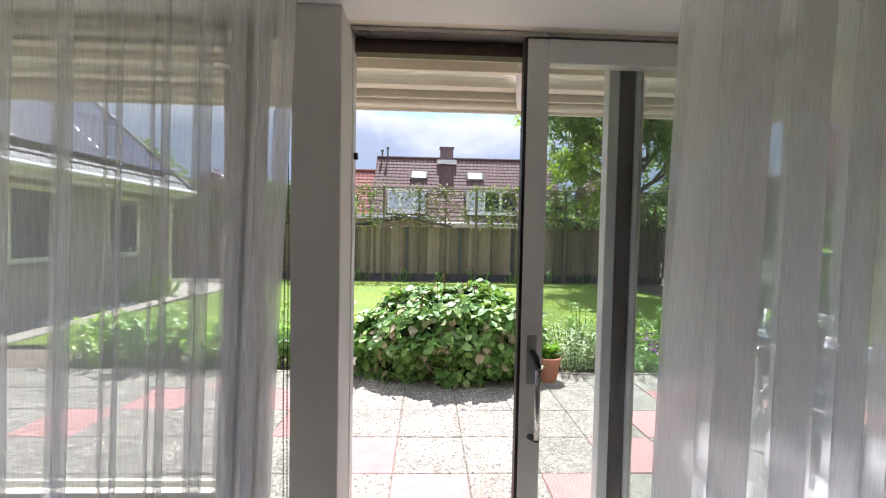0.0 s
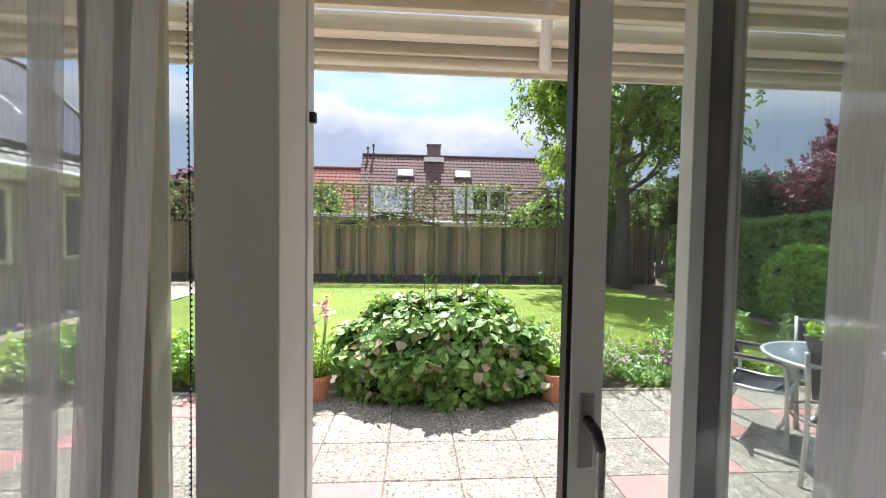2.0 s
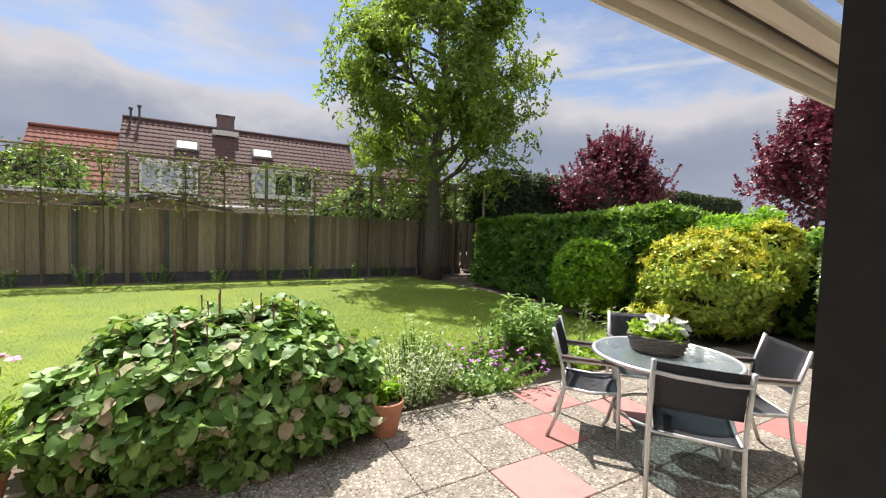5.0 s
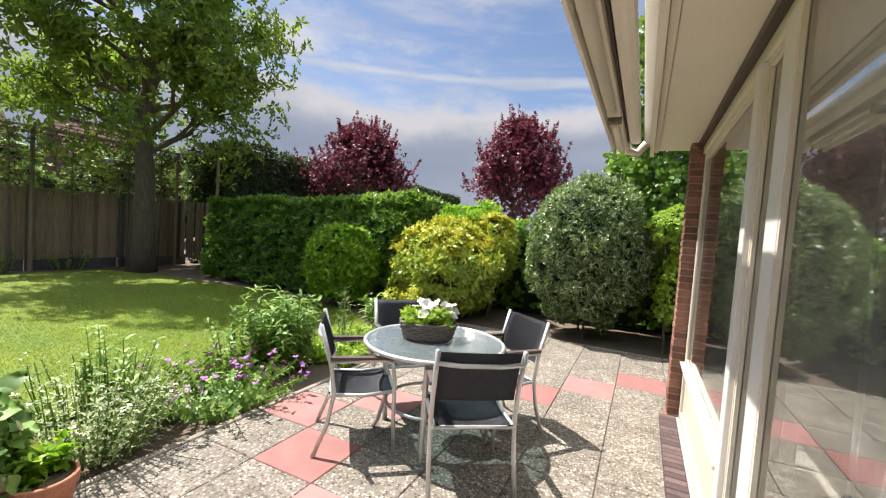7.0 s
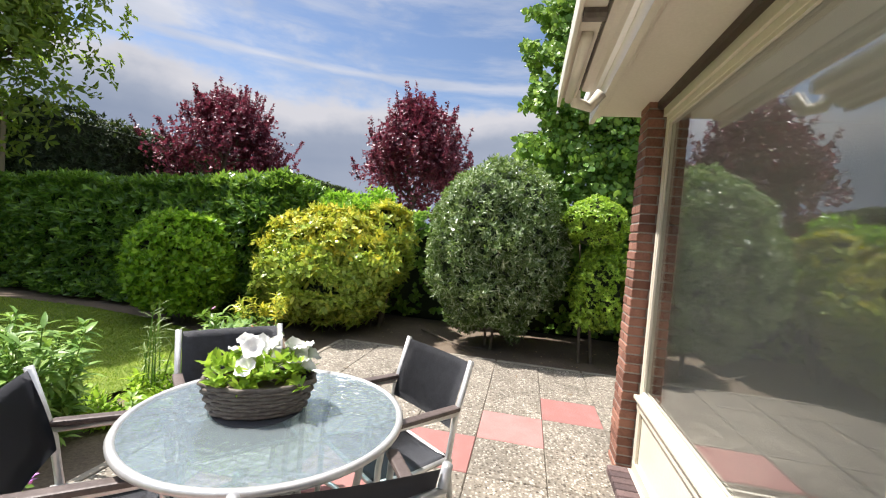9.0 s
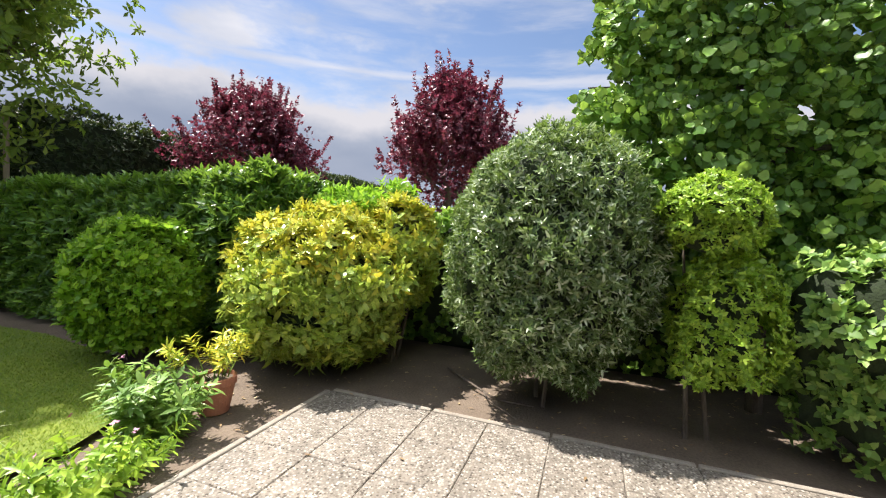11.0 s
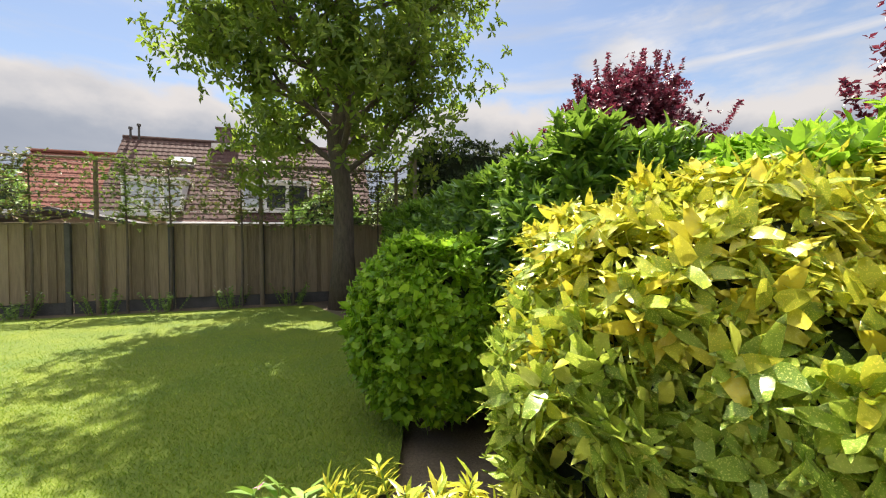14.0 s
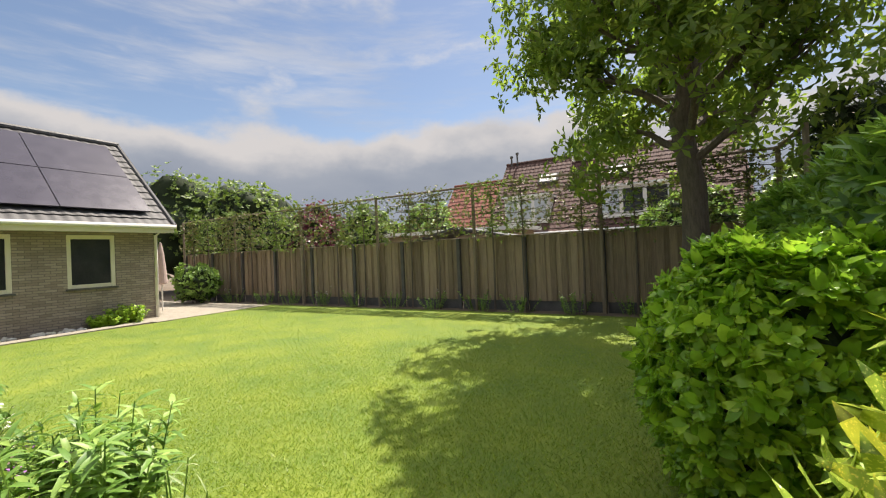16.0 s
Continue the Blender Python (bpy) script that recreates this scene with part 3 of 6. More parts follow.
def whorls(centers, axes, per, length, width, open_deg=60, spread=14, **k):
    """Leaves set round shoot tips."""
    n = len(centers)
    axes = unit(axes)
    ref = unit(np.cross(axes, np.array([0.37, 0.21, 0.9])))
    ref2 = np.cross(axes, ref)
    c = np.repeat(centers, per, 0)
    a = np.repeat(axes, per, 0)
    ang = (np.tile(np.arange(per), n) * 2.4 + np.repeat(RNG.uniform(0, 6.28, n), per))[:, None]
    rad = np.cos(ang) * np.repeat(ref, per, 0) + np.sin(ang) * np.repeat(ref2, per, 0)
    tilt = np.radians(np.clip(RNG.normal(open_deg, spread, n * per), 5, 110))[:, None]
    d = a * np.cos(tilt) + rad * np.sin(tilt)
    nm = a * np.sin(tilt) - rad * np.cos(tilt)
    c = c - a * RNG.uniform(0, 0.5, (n * per, 1)) * length
    s = RNG.uniform(0.65, 1.15, n * per)
    return leaves(c, d, nm, length * s, width * s * RNG.uniform(0.85, 1.15, n * per), **k)


def lumps(u, freq, seed):
    return np.array([noise.noise(Vector((x * freq + seed, y * freq - seed, z * freq + 2 * seed))) for x, y, z in u])


def ball_points(n, radii, low=-0.75, lump=0.10, freq=2.2, seed=1.0, depth=0.18, square=2.0):
    """Points near the surface of a lumpy body round the origin, and their outward directions."""
    u = unit(RNG.normal(size=(n * 2, 3)))
    u = u[u[:, 2] > low][:n]
    s = (np.abs(u) ** square).sum(1) ** (-1 / square)
    r = s * (1 + lump * lumps(u, freq, seed) * 2) * (1 - depth * RNG.uniform(0, 1, len(u)) ** 1.6)
    p = u * r[:, None] * np.array(radii)
    nrm = unit(u ** (square - 1 if square == 2 else 3) / np.array(radii)) if square != 2 else unit(u / np.array(radii))
    return p, nrm


def core(radii, scale, z, lump, freq, seed, square=2.0):
    bm = bmesh.new()
    bmesh.ops.create_icosphere(bm, subdivisions=4, radius=1)
    for v in bm.verts:
        u = v.co.normalized()
        s = sum(abs(c) ** square for c in u) ** (-1 / square)
        k = s * (1 + 2 * lump * noise.noise(Vector((u.x * freq + seed, u.y * freq - seed, u.z * freq + 2 * seed))))
        v.co = Vector((u.x * radii[0], u.y * radii[1], u.z * radii[2])) * k * scale + Vector((0, 0, z))
    return bm


def bush(name, label, at, radii, shoots, per, leaf, width, mat, zc=None, open_deg=58, up=0.35, jitter=0.4, lump=0.1, freq=2.2, low=-0.8, depth=0.18, square=2.0, fill=0.84, stems=5, category="shrub", group="", hang=0.0, low_mat=None, **k):
    """A shrub: stems from the ground, a solid core coloured near-black for inner shade, and an outer coat of leafy
    shoots.
    """
    ob = thing(name, at, label, category, group)
    seed = float(RNG.uniform(1, 50))
    zc = radii[2] if zc is None else zc
    p, nrm = ball_points(shoots, radii, low, lump, freq, seed, depth, square)
    axis = unit(nrm + np.array([0, 0, up]) + RNG.normal(size=p.shape) * jitter)
    axis[:, 2] -= hang * np.clip(0.75 - p[:, 2] / radii[2], 0, 1.5)
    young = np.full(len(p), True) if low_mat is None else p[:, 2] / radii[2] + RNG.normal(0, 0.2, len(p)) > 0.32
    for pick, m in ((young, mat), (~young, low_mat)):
        if pick.any():
            v, t = whorls(p[pick] + np.array([0, 0, zc]), axis[pick], per, leaf, width, open_deg, **k)
            v[:, 2] = np.maximum(v[:, 2], 0.01)
            fast_mesh("foliage", v, t, m, ob)
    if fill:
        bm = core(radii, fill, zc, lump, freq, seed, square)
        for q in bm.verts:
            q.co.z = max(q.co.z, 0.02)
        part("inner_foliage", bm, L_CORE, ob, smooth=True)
    for i in range(stems):
        a = 6.283 * i / max(stems, 1) + 0.4
        x, y = 0.12 * math.cos(a), 0.12 * math.sin(a)
        part("stem", tube(bmesh.new(), [(x, y, -0.05), (x * 2, y * 2, zc * 0.5), (x * 3.2, y * 3.2, zc)], [0.022, 0.016, 0.008], 6), M_BARK, ob)
    return ob


def clump(name, label, at, radius, height, stalks, per, leaf, width, mat, category="plant", lean=0.35, flower=None, flower_n=0, flower_size=0.03, top_only=0.15, droop=0.2, open_deg=65):
    """A perennial: upright stalks with leaves up their length, and perhaps flowers."""
    ob = thing(name, at, label, category)
    a = RNG.uniform(0, 6.283, stalks)
    r = radius * np.sqrt(RNG.uniform(0, 1, stalks)) * 0.6
    foot = np.stack([r * np.cos(a), r * np.sin(a), np.zeros(stalks)], 1)
    h = height * RNG.uniform(0.6, 1.05, stalks) * (1 - 0.25 * (r / radius) ** 2)
    head = foot * (1 + lean * 2.2) + np.stack([RNG.normal(0, 0.05, stalks), RNG.normal(0, 0.05, stalks), h], 1)
    bm = bmesh.new()
    for f, q in zip(foot, head):
        m = (f + q) / 2 + np.array([0, 0, 0.06 * height])
        tube(bm, [f, m, q], [0.006, 0.005, 0.003], 4)
    tagged(part("stalks", bm, L_BORDER, ob), kind="stuff")
    k = np.linspace(top_only, 1, 7)
    c = (foot[:, None] * (1 - k[None, :, None]) + head[:, None] * k[None, :, None]).reshape(-1, 3)
    ax = np.repeat(unit(head - foot), 7, 0) + RNG.normal(0, 0.15, (len(c), 3))
    v, t = whorls(c, ax, per, leaf, width, open_deg, 16, droop=droop)
    v[:, 2] = np.maximum(v[:, 2], 0.005)
    fast_mesh("foliage", v, t, mat, ob)
    if flower is not None:
        pts = head[RNG.integers(0, stalks, flower_n)] + RNG.normal(0, 0.03, (flower_n, 3)) + np.array([0, 0, 0.045])
        v, t = whorls(pts, np.tile([0.0, 0.3, 1.0], (flower_n, 1)) + RNG.normal(0, 0.4, (flower_n, 3)), 5, flower_size, flower_size * 0.8, 70)
        fast_mesh("flowers", v, t, flower, ob)
    return ob


# ---- ground ----
def sheet(name, pts, z, material, label, category, cell=0.0, relief=0.0):
    bm = bmesh.new()
    f = bm.faces.new([bm.verts.new((x, y, z)) for x, y in pts])
    bmesh.ops.triangulate(bm, faces=[f])
    ob = obj_from_bm(name, bm, material)
    return tagged(ob, label, category, kind="structure")


sheet("ground", [(-400, -300), (400, -300), (400, 500), (-400, 500)], -0.06, M_SOIL, "bare brown garden soil under everything", "ground")
LAWN = [(-5.95, 5.55), (-3, 5.6), (3.0, 5.55), (4.3, 5.4), (4.9, 5.42), (5.45, 5.65), (5.95, 6.2), (6.25, 7.2), (6.4, 8.6), (6.3, 10), (6.1, 11.8), (5.6, 13.5), (2, 13.6), (-7.6, 13.5), (-6.5, 12.2), (-5.7, 10.3), (-5.85, 9)]
sheet("lawn", LAWN, -0.005, M_LAWN, "short mown green lawn with darker worn spots", "lawn")


def inside(x, y, poly):
    hit = np.zeros(len(x), bool)
    for (x0, y0), (x1, y1) in zip(poly, poly[1:] + poly[:1]):
        c = ((y0 > y) != (y1 > y)) & (x < (x1 - x0) * (y - y0) / (y1 - y0 + 1e-12) + x0)
        hit ^= c
    return hit


def grass():
    gx, gy = RNG.uniform(-7, 6.5, 700000), RNG.uniform(5.3, 13.8, 700000)
    keep = inside(gx, gy, LAWN) & (RNG.uniform(0, 1, len(gx)) < np.clip(1.2 - np.hypot(gx - 5.0, gy - 5.5) / 6, 0.16, 1))
    gx, gy = gx[keep], gy[keep]
    n = len(gx)
    a = RNG.uniform(0, 6.283, n)
    hgt = RNG.uniform(0.010, 0.030, n)
    w = RNG.uniform(0.002, 0.004, n)
    b = np.stack([gx, gy, np.full(n, -0.006)], 1)
    s = np.stack([np.cos(a), np.sin(a), np.zeros(n)], 1) * w[:, None]
    lean = RNG.normal(0, 0.8, (n, 2)) * hgt[:, None]
    t = b + np.stack([lean[:, 0], lean[:, 1], hgt], 1)
    v = np.stack([b - s, b + s, t], 1).reshape(-1, 3)
    ob = fast_mesh("grass", v, np.arange(3 * n).reshape(-1, 3), L_GRASS)
    tagged(ob, "short green grass blades of the mown lawn", "grass", kind="stuff")


grass()

# patio bed under the tiles
patio = tagged(obj_from_bm("pavement", boxes((-6.5, 1.46, -0.10, 6.5, 4.5, -0.012)), M_JOINT), "terrace of washed-gravel tiles with a red zigzag row", "pavement", kind="structure")

# ---- house shell ----
WALL_Y0, WALL_Y1 = 1.22, 1.46
floor_ob = tagged(obj_from_bm("floor", boxes((-4.5, -6.0, -0.08, 4.4, 1.47, 0.03)), M_CARPET), "plain brown-beige carpet floor indoors", "floor", kind="structure")
tagged(obj_from_bm("ceiling", boxes((-4.5, -6.0, 2.36, 4.4, 1.30, 2.50)), M_CEIL), "white painted ceiling", "ceiling", kind="structure")
# unseen back wall, pulled in close so that it bounces more light indoors
tagged(obj_from_bm("wall_south", boxes((-4.5, -3.4, -0.05, 4.4, -3.2, 2.5)), M_PLASTER), "off-white plastered room wall", "wall", kind="structure")
tagged(obj_from_bm("wall_west", boxes((-4.7, -6.2, -0.05, -4.5, 1.5, 2.5)), M_PLASTER), "off-white plastered room wall", "wall", kind="structure")
tagged(obj_from_bm("wall_east", boxes((4.4, -6.2, -0.05, 4.6, 1.40, 2.5)), M_PLASTER), "off-white plastered room wall", "wall", kind="structure")
tagged(obj_from_bm("roof", boxes((-5.2, -6.8, 2.62, 4.72, 1.84, 2.86)), M_ROOFDARK), "flat dark roof over the house", "roof", kind="structure")
tagged(obj_from_bm("pier", boxes((-0.757, 1.20, 0.03, -0.59, 1.40, 2.36), bevel=0.006), M_PIER), "grey plastered pier beside the sliding door", "pier", kind="structure")
tagged(obj_from_bm("soffit", boxes((-5.2, 1.30, 2.46, 4.72, 1.80, 2.50), bevel=0.004), M_PAINT), "cream painted eave soffit", "soffit", kind="structure")
tagged(obj_from_bm("cornice", boxes((-5.2, 1.802, 2.445, 4.72, 1.838, 2.50), bevel=0.004), M_PAINT), "narrow cream moulding along the soffit edge", "moulding", kind="structure")
tagged(obj_from_bm("fascia", boxes((-5.2, 1.84, 2.40, 4.72, 1.875, 2.68), bevel=0.004), M_PAINT), "cream painted fascia board of the eave", "fascia", kind="structure")
# darkness of the groove over the window frames, put into a brown strip
tagged(obj_from_bm("trim", boxes((-4.5, 1.462, 2.415, 4.36, 1.50, 2.458)), M_BROWN), "dark brown strip drawn for the groove under the soffit", "trim", kind="structure")
tagged(obj_from_bm("lintel", boxes((-4.5, 1.30, 2.362, 4.36, 1.46, 2.458)), M_PAINT), "cream painted lintel above the windows", "lintel", kind="structure")


def window(name, x0, x1, sill, label, head=2.36, y0=1.38, y1=1.445, f=0.055):
    ob = thing(name, (x0, y0, 0), label, "window", kind="structure")
    w, d = x1 - x0, y1 - y0
    part("window_frame", boxes((0, 0, sill, f, d, head), (w - f, 0, sill, w, d, head), (f, 0, sill, w - f, d, sill + f), (f, 0, head - f, w - f, d, head), bevel=0.005), M_PAINT, ob)
    g = part("pane", boxes((f, 0.03, sill + f, w - f, 0.042, head - f)), M_GLASS, ob)
    g.visible_shadow = False
    part("bead", boxes((f, 0.045, sill + f, f + 0.02, 0.06, head - f), (w - f - 0.02, 0.045, sill + f, w - f, 0.06, head - f), (f + 0.02, 0.045, sill + f, w - f - 0.02, 0.06, sill + f + 0.02), (f + 0.02, 0.045, head - f - 0.02, w - f - 0.02, 0.06, head - f)), M_PAINT, ob)
    if sill > 0.2:
        part("panel", boxes((0, 0.0, 0.04, w, 0.05, sill - 0.002)), M_PAINT, ob, "cream painted panel under the glass")
        part("panel_frame", boxes((0.0, 0.052, 0.04, w, 0.07, 0.11), (0, 0.052, sill - 0.07, w, 0.075, sill - 0.002), (0, 0.052, 0.112, 0.06, 0.07, sill - 0.072), (w - 0.06, 0.052, 0.112, w, 0.07, sill - 0.072), bevel=0.004), M_PAINT, ob)
        part("window_sill", boxes((0, 0.06, sill - 0.0, w, 0.10, sill + 0.022), bevel=0.004), M_PAINT, ob)
    return ob


window("window_1", -4.3, -0.992, 0.55, "wide fixed window with cream frame beside the door", y0=1.345, y1=1.41)
strip = thing("window_5", (-0.898, 1.345, 0), "narrow full-height glass strip beside the pier", "window", kind="structure")
part("window_frame", boxes((0, 0, 0.04, 0.14, 0.035, 0.09), (0, 0, 2.31, 0.14, 0.035, 2.36), bevel=0.003), M_PAINT, strip)
strip_pane = part("pane", boxes((0, 0.012, 0.092, 0.14, 0.020, 2.308)), M_GLASS, strip)
strip_pane.visible_shadow = False
tagged(obj_from_bm("post_left", boxes((-0.99, 1.30, 0.03, -0.90, 1.382, 2.36), bevel=0.006), M_PAINT), "cream painted post between windows", "post", kind="structure")
window("window_2", 0.545, 1.808, 0.06, "full-height fixed glass pane with cream frame", y0=1.415, y1=1.468, f=0.012)
window("window_3", 1.962, 2.338, 0.06, "narrow full-height window with cream frame", f=0.012)
window("window_4", 2.432, 4.34, 0.52, "large fixed window with cream frame and lower panel", f=0.04)
tagged(obj_from_bm("post_wide", boxes((1.81, 1.36, 0.03, 1.96, 1.475, 2.36), bevel=0.006), M_WHITE), "broad cream painted post between windows", "post", kind="structure")
tagged(obj_from_bm("post_narrow", boxes((2.34, 1.36, 0.03, 2.43, 1.468, 2.36), bevel=0.006), M_WHITE), "cream painted post between windows", "post", kind="structure")
door_frame = thing("door_1", (0, 0, 0), "sliding garden door frame with cream jambs and brown head", "door frame", kind="structure")
part("jamb", boxes((-0.60 - 0.0, 1.40, 0.03, -0.585, 1.46, 2.36), (-0.757, 1.402, 0.03, -0.602, 1.46, 2.36), bevel=0.003), M_WHITE, door_frame)
part("jamb", boxes((0.415, 1.415, 0.03, 0.457, 1.47, 2.36), bevel=0.003), M_WHITE, door_frame)
part("jamb", boxes((0.459, 1.42, 0.03, 0.523, 1.468, 2.36), bevel=0.003), M_BROWN, door_frame, "dark brown wooden jamb strip")
part("jamb", boxes((0.525, 1.415, 0.03, 0.543, 1.47, 2.36), bevel=0.002), M_WHITE, door_frame)
part("head", boxes((-0.585, 1.41, 2.295, 0.413, 1.46, 2.36), bevel=0.003), M_BROWN, door_frame, "dark brown head rail")
part("track", boxes((-0.585, 1.34, 2.345, 1.35, 1.405, 2.36), (-0.58, 1.34, 0.03, 1.35, 1.46, 0.045)), M_STEEL, door_frame)
part("latch", boxes((-0.592, 1.41, 1.885, -0.57, 1.43, 1.91), bevel=0.002), M_DARK, door_frame)
slider = thing("sliding_door", (0.06, 1.345, 0.05), "cream sliding glass door pushed open, with a dark handle", "door")
part("stile", boxes((0.012, 0, 0, 0.095, 0.05, 2.29), bevel=0.004), M_WHITE, slider)
part("edge_strip", boxes((0, 0.004, 0, 0.012, 0.046, 2.29)), M_DARK, slider, "black rubber edge seal")
part("stile", boxes((1.05, 0, 0, 1.14, 0.05, 2.29), bevel=0.004), M_WHITE, slider)
part("rail", boxes((0.095, 0, 2.20, 1.05, 0.05, 2.29), bevel=0.004), M_WHITE, slider)
part("rail", boxes((0.095, 0, 0, 1.05, 0.05, 0.11), bevel=0.004), M_WHITE, slider)
sg = part("pane", boxes((0.095, 0.02, 0.11, 1.05, 0.03, 2.20)), M_GLASS, slider)
sg.visible_shadow = False
part("lock_plate", boxes((0.035, -0.008, 0.98, 0.072, 0.0, 1.17), bevel=0.003), M_STEEL, slider)
hb = bmesh.new()
tube(hb, [(0.055, -0.005, 1.105), (0.055, -0.06, 1.10), (0.062, -0.07, 1.06)], 0.013, 8)
tube(hb, [(0.062, -0.075, 0.80), (0.055, -0.005, 0.775)], 0.012, 8)
part("handle", hb, M_DARK, slider, "black ends of the bow handle", smooth=True)
part("grip", tube(bmesh.new(), [(0.062, -0.07, 1.062), (0.062, -0.075, 0.798)], 0.011, 10), M_STEEL, slider, "grey metal grip", smooth=True)

# ---- curtains ----


def curtain(name, x0, x1, y, label, mat, folds, amp, z0=0.04, z1=2.345, gather=0.0, category="curtain", seed=0.0, lean=0.0, bunch=0.0, flare=0.0, lap=0.75):
    ob = thing(name, ((x0 + x1) / 2, y, z0), label, category)
    nx, nz = int(folds * 24), 14
    V, F = [], []
    for j in range(nz + 1):
        h = j / nz
        for i in range(nx + 1):
            u = i / nx
            wob = noise.noise(Vector((u * folds * 0.55 + seed, 0.4 * h + seed, 3.1)))
            ph = (u * folds + bunch * u ** 12) * 6.283 + 3.4 * wob + 2.2 * noise.noise(Vector((u * folds * 0.21 + 5 * seed, 0.15 * h, 1.7)))
            a = amp * (0.75 + 1.0 * noise.noise(Vector((u * folds * 0.4, seed, 7.7))))
            x = (x0 + (x1 - x0) * (u + 0.02 * wob) - (x0 + x1) / 2) * (1 - gather * (1 - h) * 0.12) + lean * (1 - h) * u ** 3 - flare * (1 - h) * (1 - u) ** 4
            V.append((x + lap * a * math.sin(2 * ph + 0.5), a * math.sin(ph) + 0.02 * noise.noise(Vector((u * 9, h * 2, seed))), (z1 - z0) * h))
    for j in range(nz):
        for i in range(nx):
            p = j * (nx + 1) + i
            F += [(p, p + 1, p + nx + 2), (p, p + nx + 2, p + nx + 1)]
    fast_mesh("cloth", np.array(V), np.array(F), mat, ob)
    part("curtain_rail", boxes((-(x1 - x0) / 2 - 0.05, -0.012, z1 - z0 + 0.001, (x1 - x0) / 2 + 0.03, 0.012, z1 - z0 + 0.014)), M_WHITE, ob)
    return ob


curtain("curtain", -0.995, -0.915, 1.25, "narrow olive drape bunched beside the window post", M_DRAPE, 3, 0.016, seed=4.4)
curtain("curtain", -3.4, -0.675, 0.98, "white sheer curtain drawn beside the garden door", M_SHEER, 15, 0.058, seed=2.3, lean=-0.11, bunch=2.8, lap=0.9)
curtain("curtain", 0.52, 2.35, 1.02, "white sheer curtain drawn across the fixed glass", M_SHEER_DENSE, 11, 0.078, seed=8.1, flare=0.07, lap=1.05)

chain = thing("blind_chain", (-0.80, 1.27, 0.3), "beaded black pull chain of a window blind", "chain")
for s in (0, 1):
    cb = bmesh.new()
    for k in range(150):
        r = bmesh.ops.create_icosphere(cb, subdivisions=1, radius=0.0032)
        bmesh.ops.translate(cb, verts=r["verts"], vec=(0.012 * s + 0.0025 * math.sin(k * 0.09), 0.004 * s, 0.013 * k + 0.03))
    tube(cb, [(0.012 * s, 0.004 * s, 0.03), (0.012 * s, 0.004 * s, 2.0)], 0.0012, 4)
    part("strand", cb, M_DARK, chain)
part("anchor", boxes((-0.012, -0.01, 1.985, 0.03, 0.08, 2.01), bevel=0.003), M_DARK, chain)

# ---- garden: large blocks ----
# eave gear: awning and gutter
aw = thing("awning", (0.2, 1.945, 2.33), "cream folding-arm awning rolled in under the eave", "awning")
part("housing", boxes((-4.0, 0.0, 0.03, 3.74, 0.085, 0.115), bevel=0.03), M_PAINT, aw, smooth=False)
# filler strip: the groove's darkness is put into its brown colour
part("groove_strip", boxes((-4.0, 0.088, 0.045, 3.74, 0.10, 0.10)), M_BROWN, aw, "brown strip darkening the groove between the awning profiles")
part("front_profile", boxes((-4.0, 0.102, 0.0, 3.74, 0.185, 0.085), bevel=0.008), M_PAINT, aw)
cb = bmesh.new()
tube(cb, [(-4.0, 0.145, -0.012), (2.6, 0.145, -0.012)], 0.027, 10)
tube(cb, [(2.95, 0.145, -0.012), (3.72, 0.145, -0.012)], 0.024, 10)
part("roller", cb, M_PAINT, aw, smooth=True)
part("valance_bar", boxes((-4.0, 0.188, -0.045, 3.76, 0.205, 0.07), bevel=0.004), M_PAINT, aw)
part("knuckle", tube(bmesh.new(), [(2.80, 0.10, -0.012), (2.80, 0.18, -0.012)], 0.026, 10), M_WICKER, aw, "dark arm joint")
for x in (-0.02, 0.62):
    ab = bmesh.new()
    tube(ab, [(x - 0.03, -0.12, 0.12), (x - 0.02, -0.05, 0.075), (x, 0.03, -0.015), (x + 0.02, 0.08, -0.03), (x + 0.02, 0.12, -0.01)], [0.02, 0.022, 0.024, 0.028, 0.024], 8)
    part("arm_bracket", ab, M_WHITE, aw, smooth=True)
gt = tagged(obj_from_bm("gutter", boxes((-5.2, 1.878, 2.50, 4.70, 1.93, 2.515), (-5.2, 1.918, 2.517, 4.70, 1.93, 2.60), bevel=0.004), M_WHITE), "white gutter along the eave", "gutter", kind="structure")
for x in (3.76,):
    eb = bmesh.new()
    tube(eb, [(x - 0.03, 0.12, 0.06), (x + 0.02, 0.10, -0.01), (x + 0.03, 0.02, -0.03), (x + 0.03, -0.04, 0.05)], 0.035, 8)
    part("end_cap", eb, M_PAINT, aw, smooth=True)

# brick pillar at the end of the window row
pillar = tagged(obj_from_bm("pillar", boxes((4.378, 1.30, -0.05, 4.578, 1.541, 2.46)), M_MORTAR), "red-brown brick pillar at the end of the windows", "pillar", kind="structure")
pl = tagged(obj_from_bm("plinth", boxes((0.6, 1.47, -0.05, 4.36, 1.60, 0.035)), M_MORTAR), "dark brick sill course along the foot of the windows", "plinth", kind="structure")


def shared(name, x, y, z, bevel, material):
    bm = boxes((-x / 2, -y / 2, -z / 2, x / 2, y / 2, z / 2))
    bmesh.ops.bevel(bm, geom=list(bm.edges), offset=bevel, segments=1, affect="EDGES")
    me = bpy.data.meshes.new(name)
    bm.to_mesh(me)
    bm.free()
    me.materials.append(material)
    return me


def place(name, me, m, parent):
    ob = new(name, me)
    ob.parent = parent
    ob.matrix_basis = m
    return ob


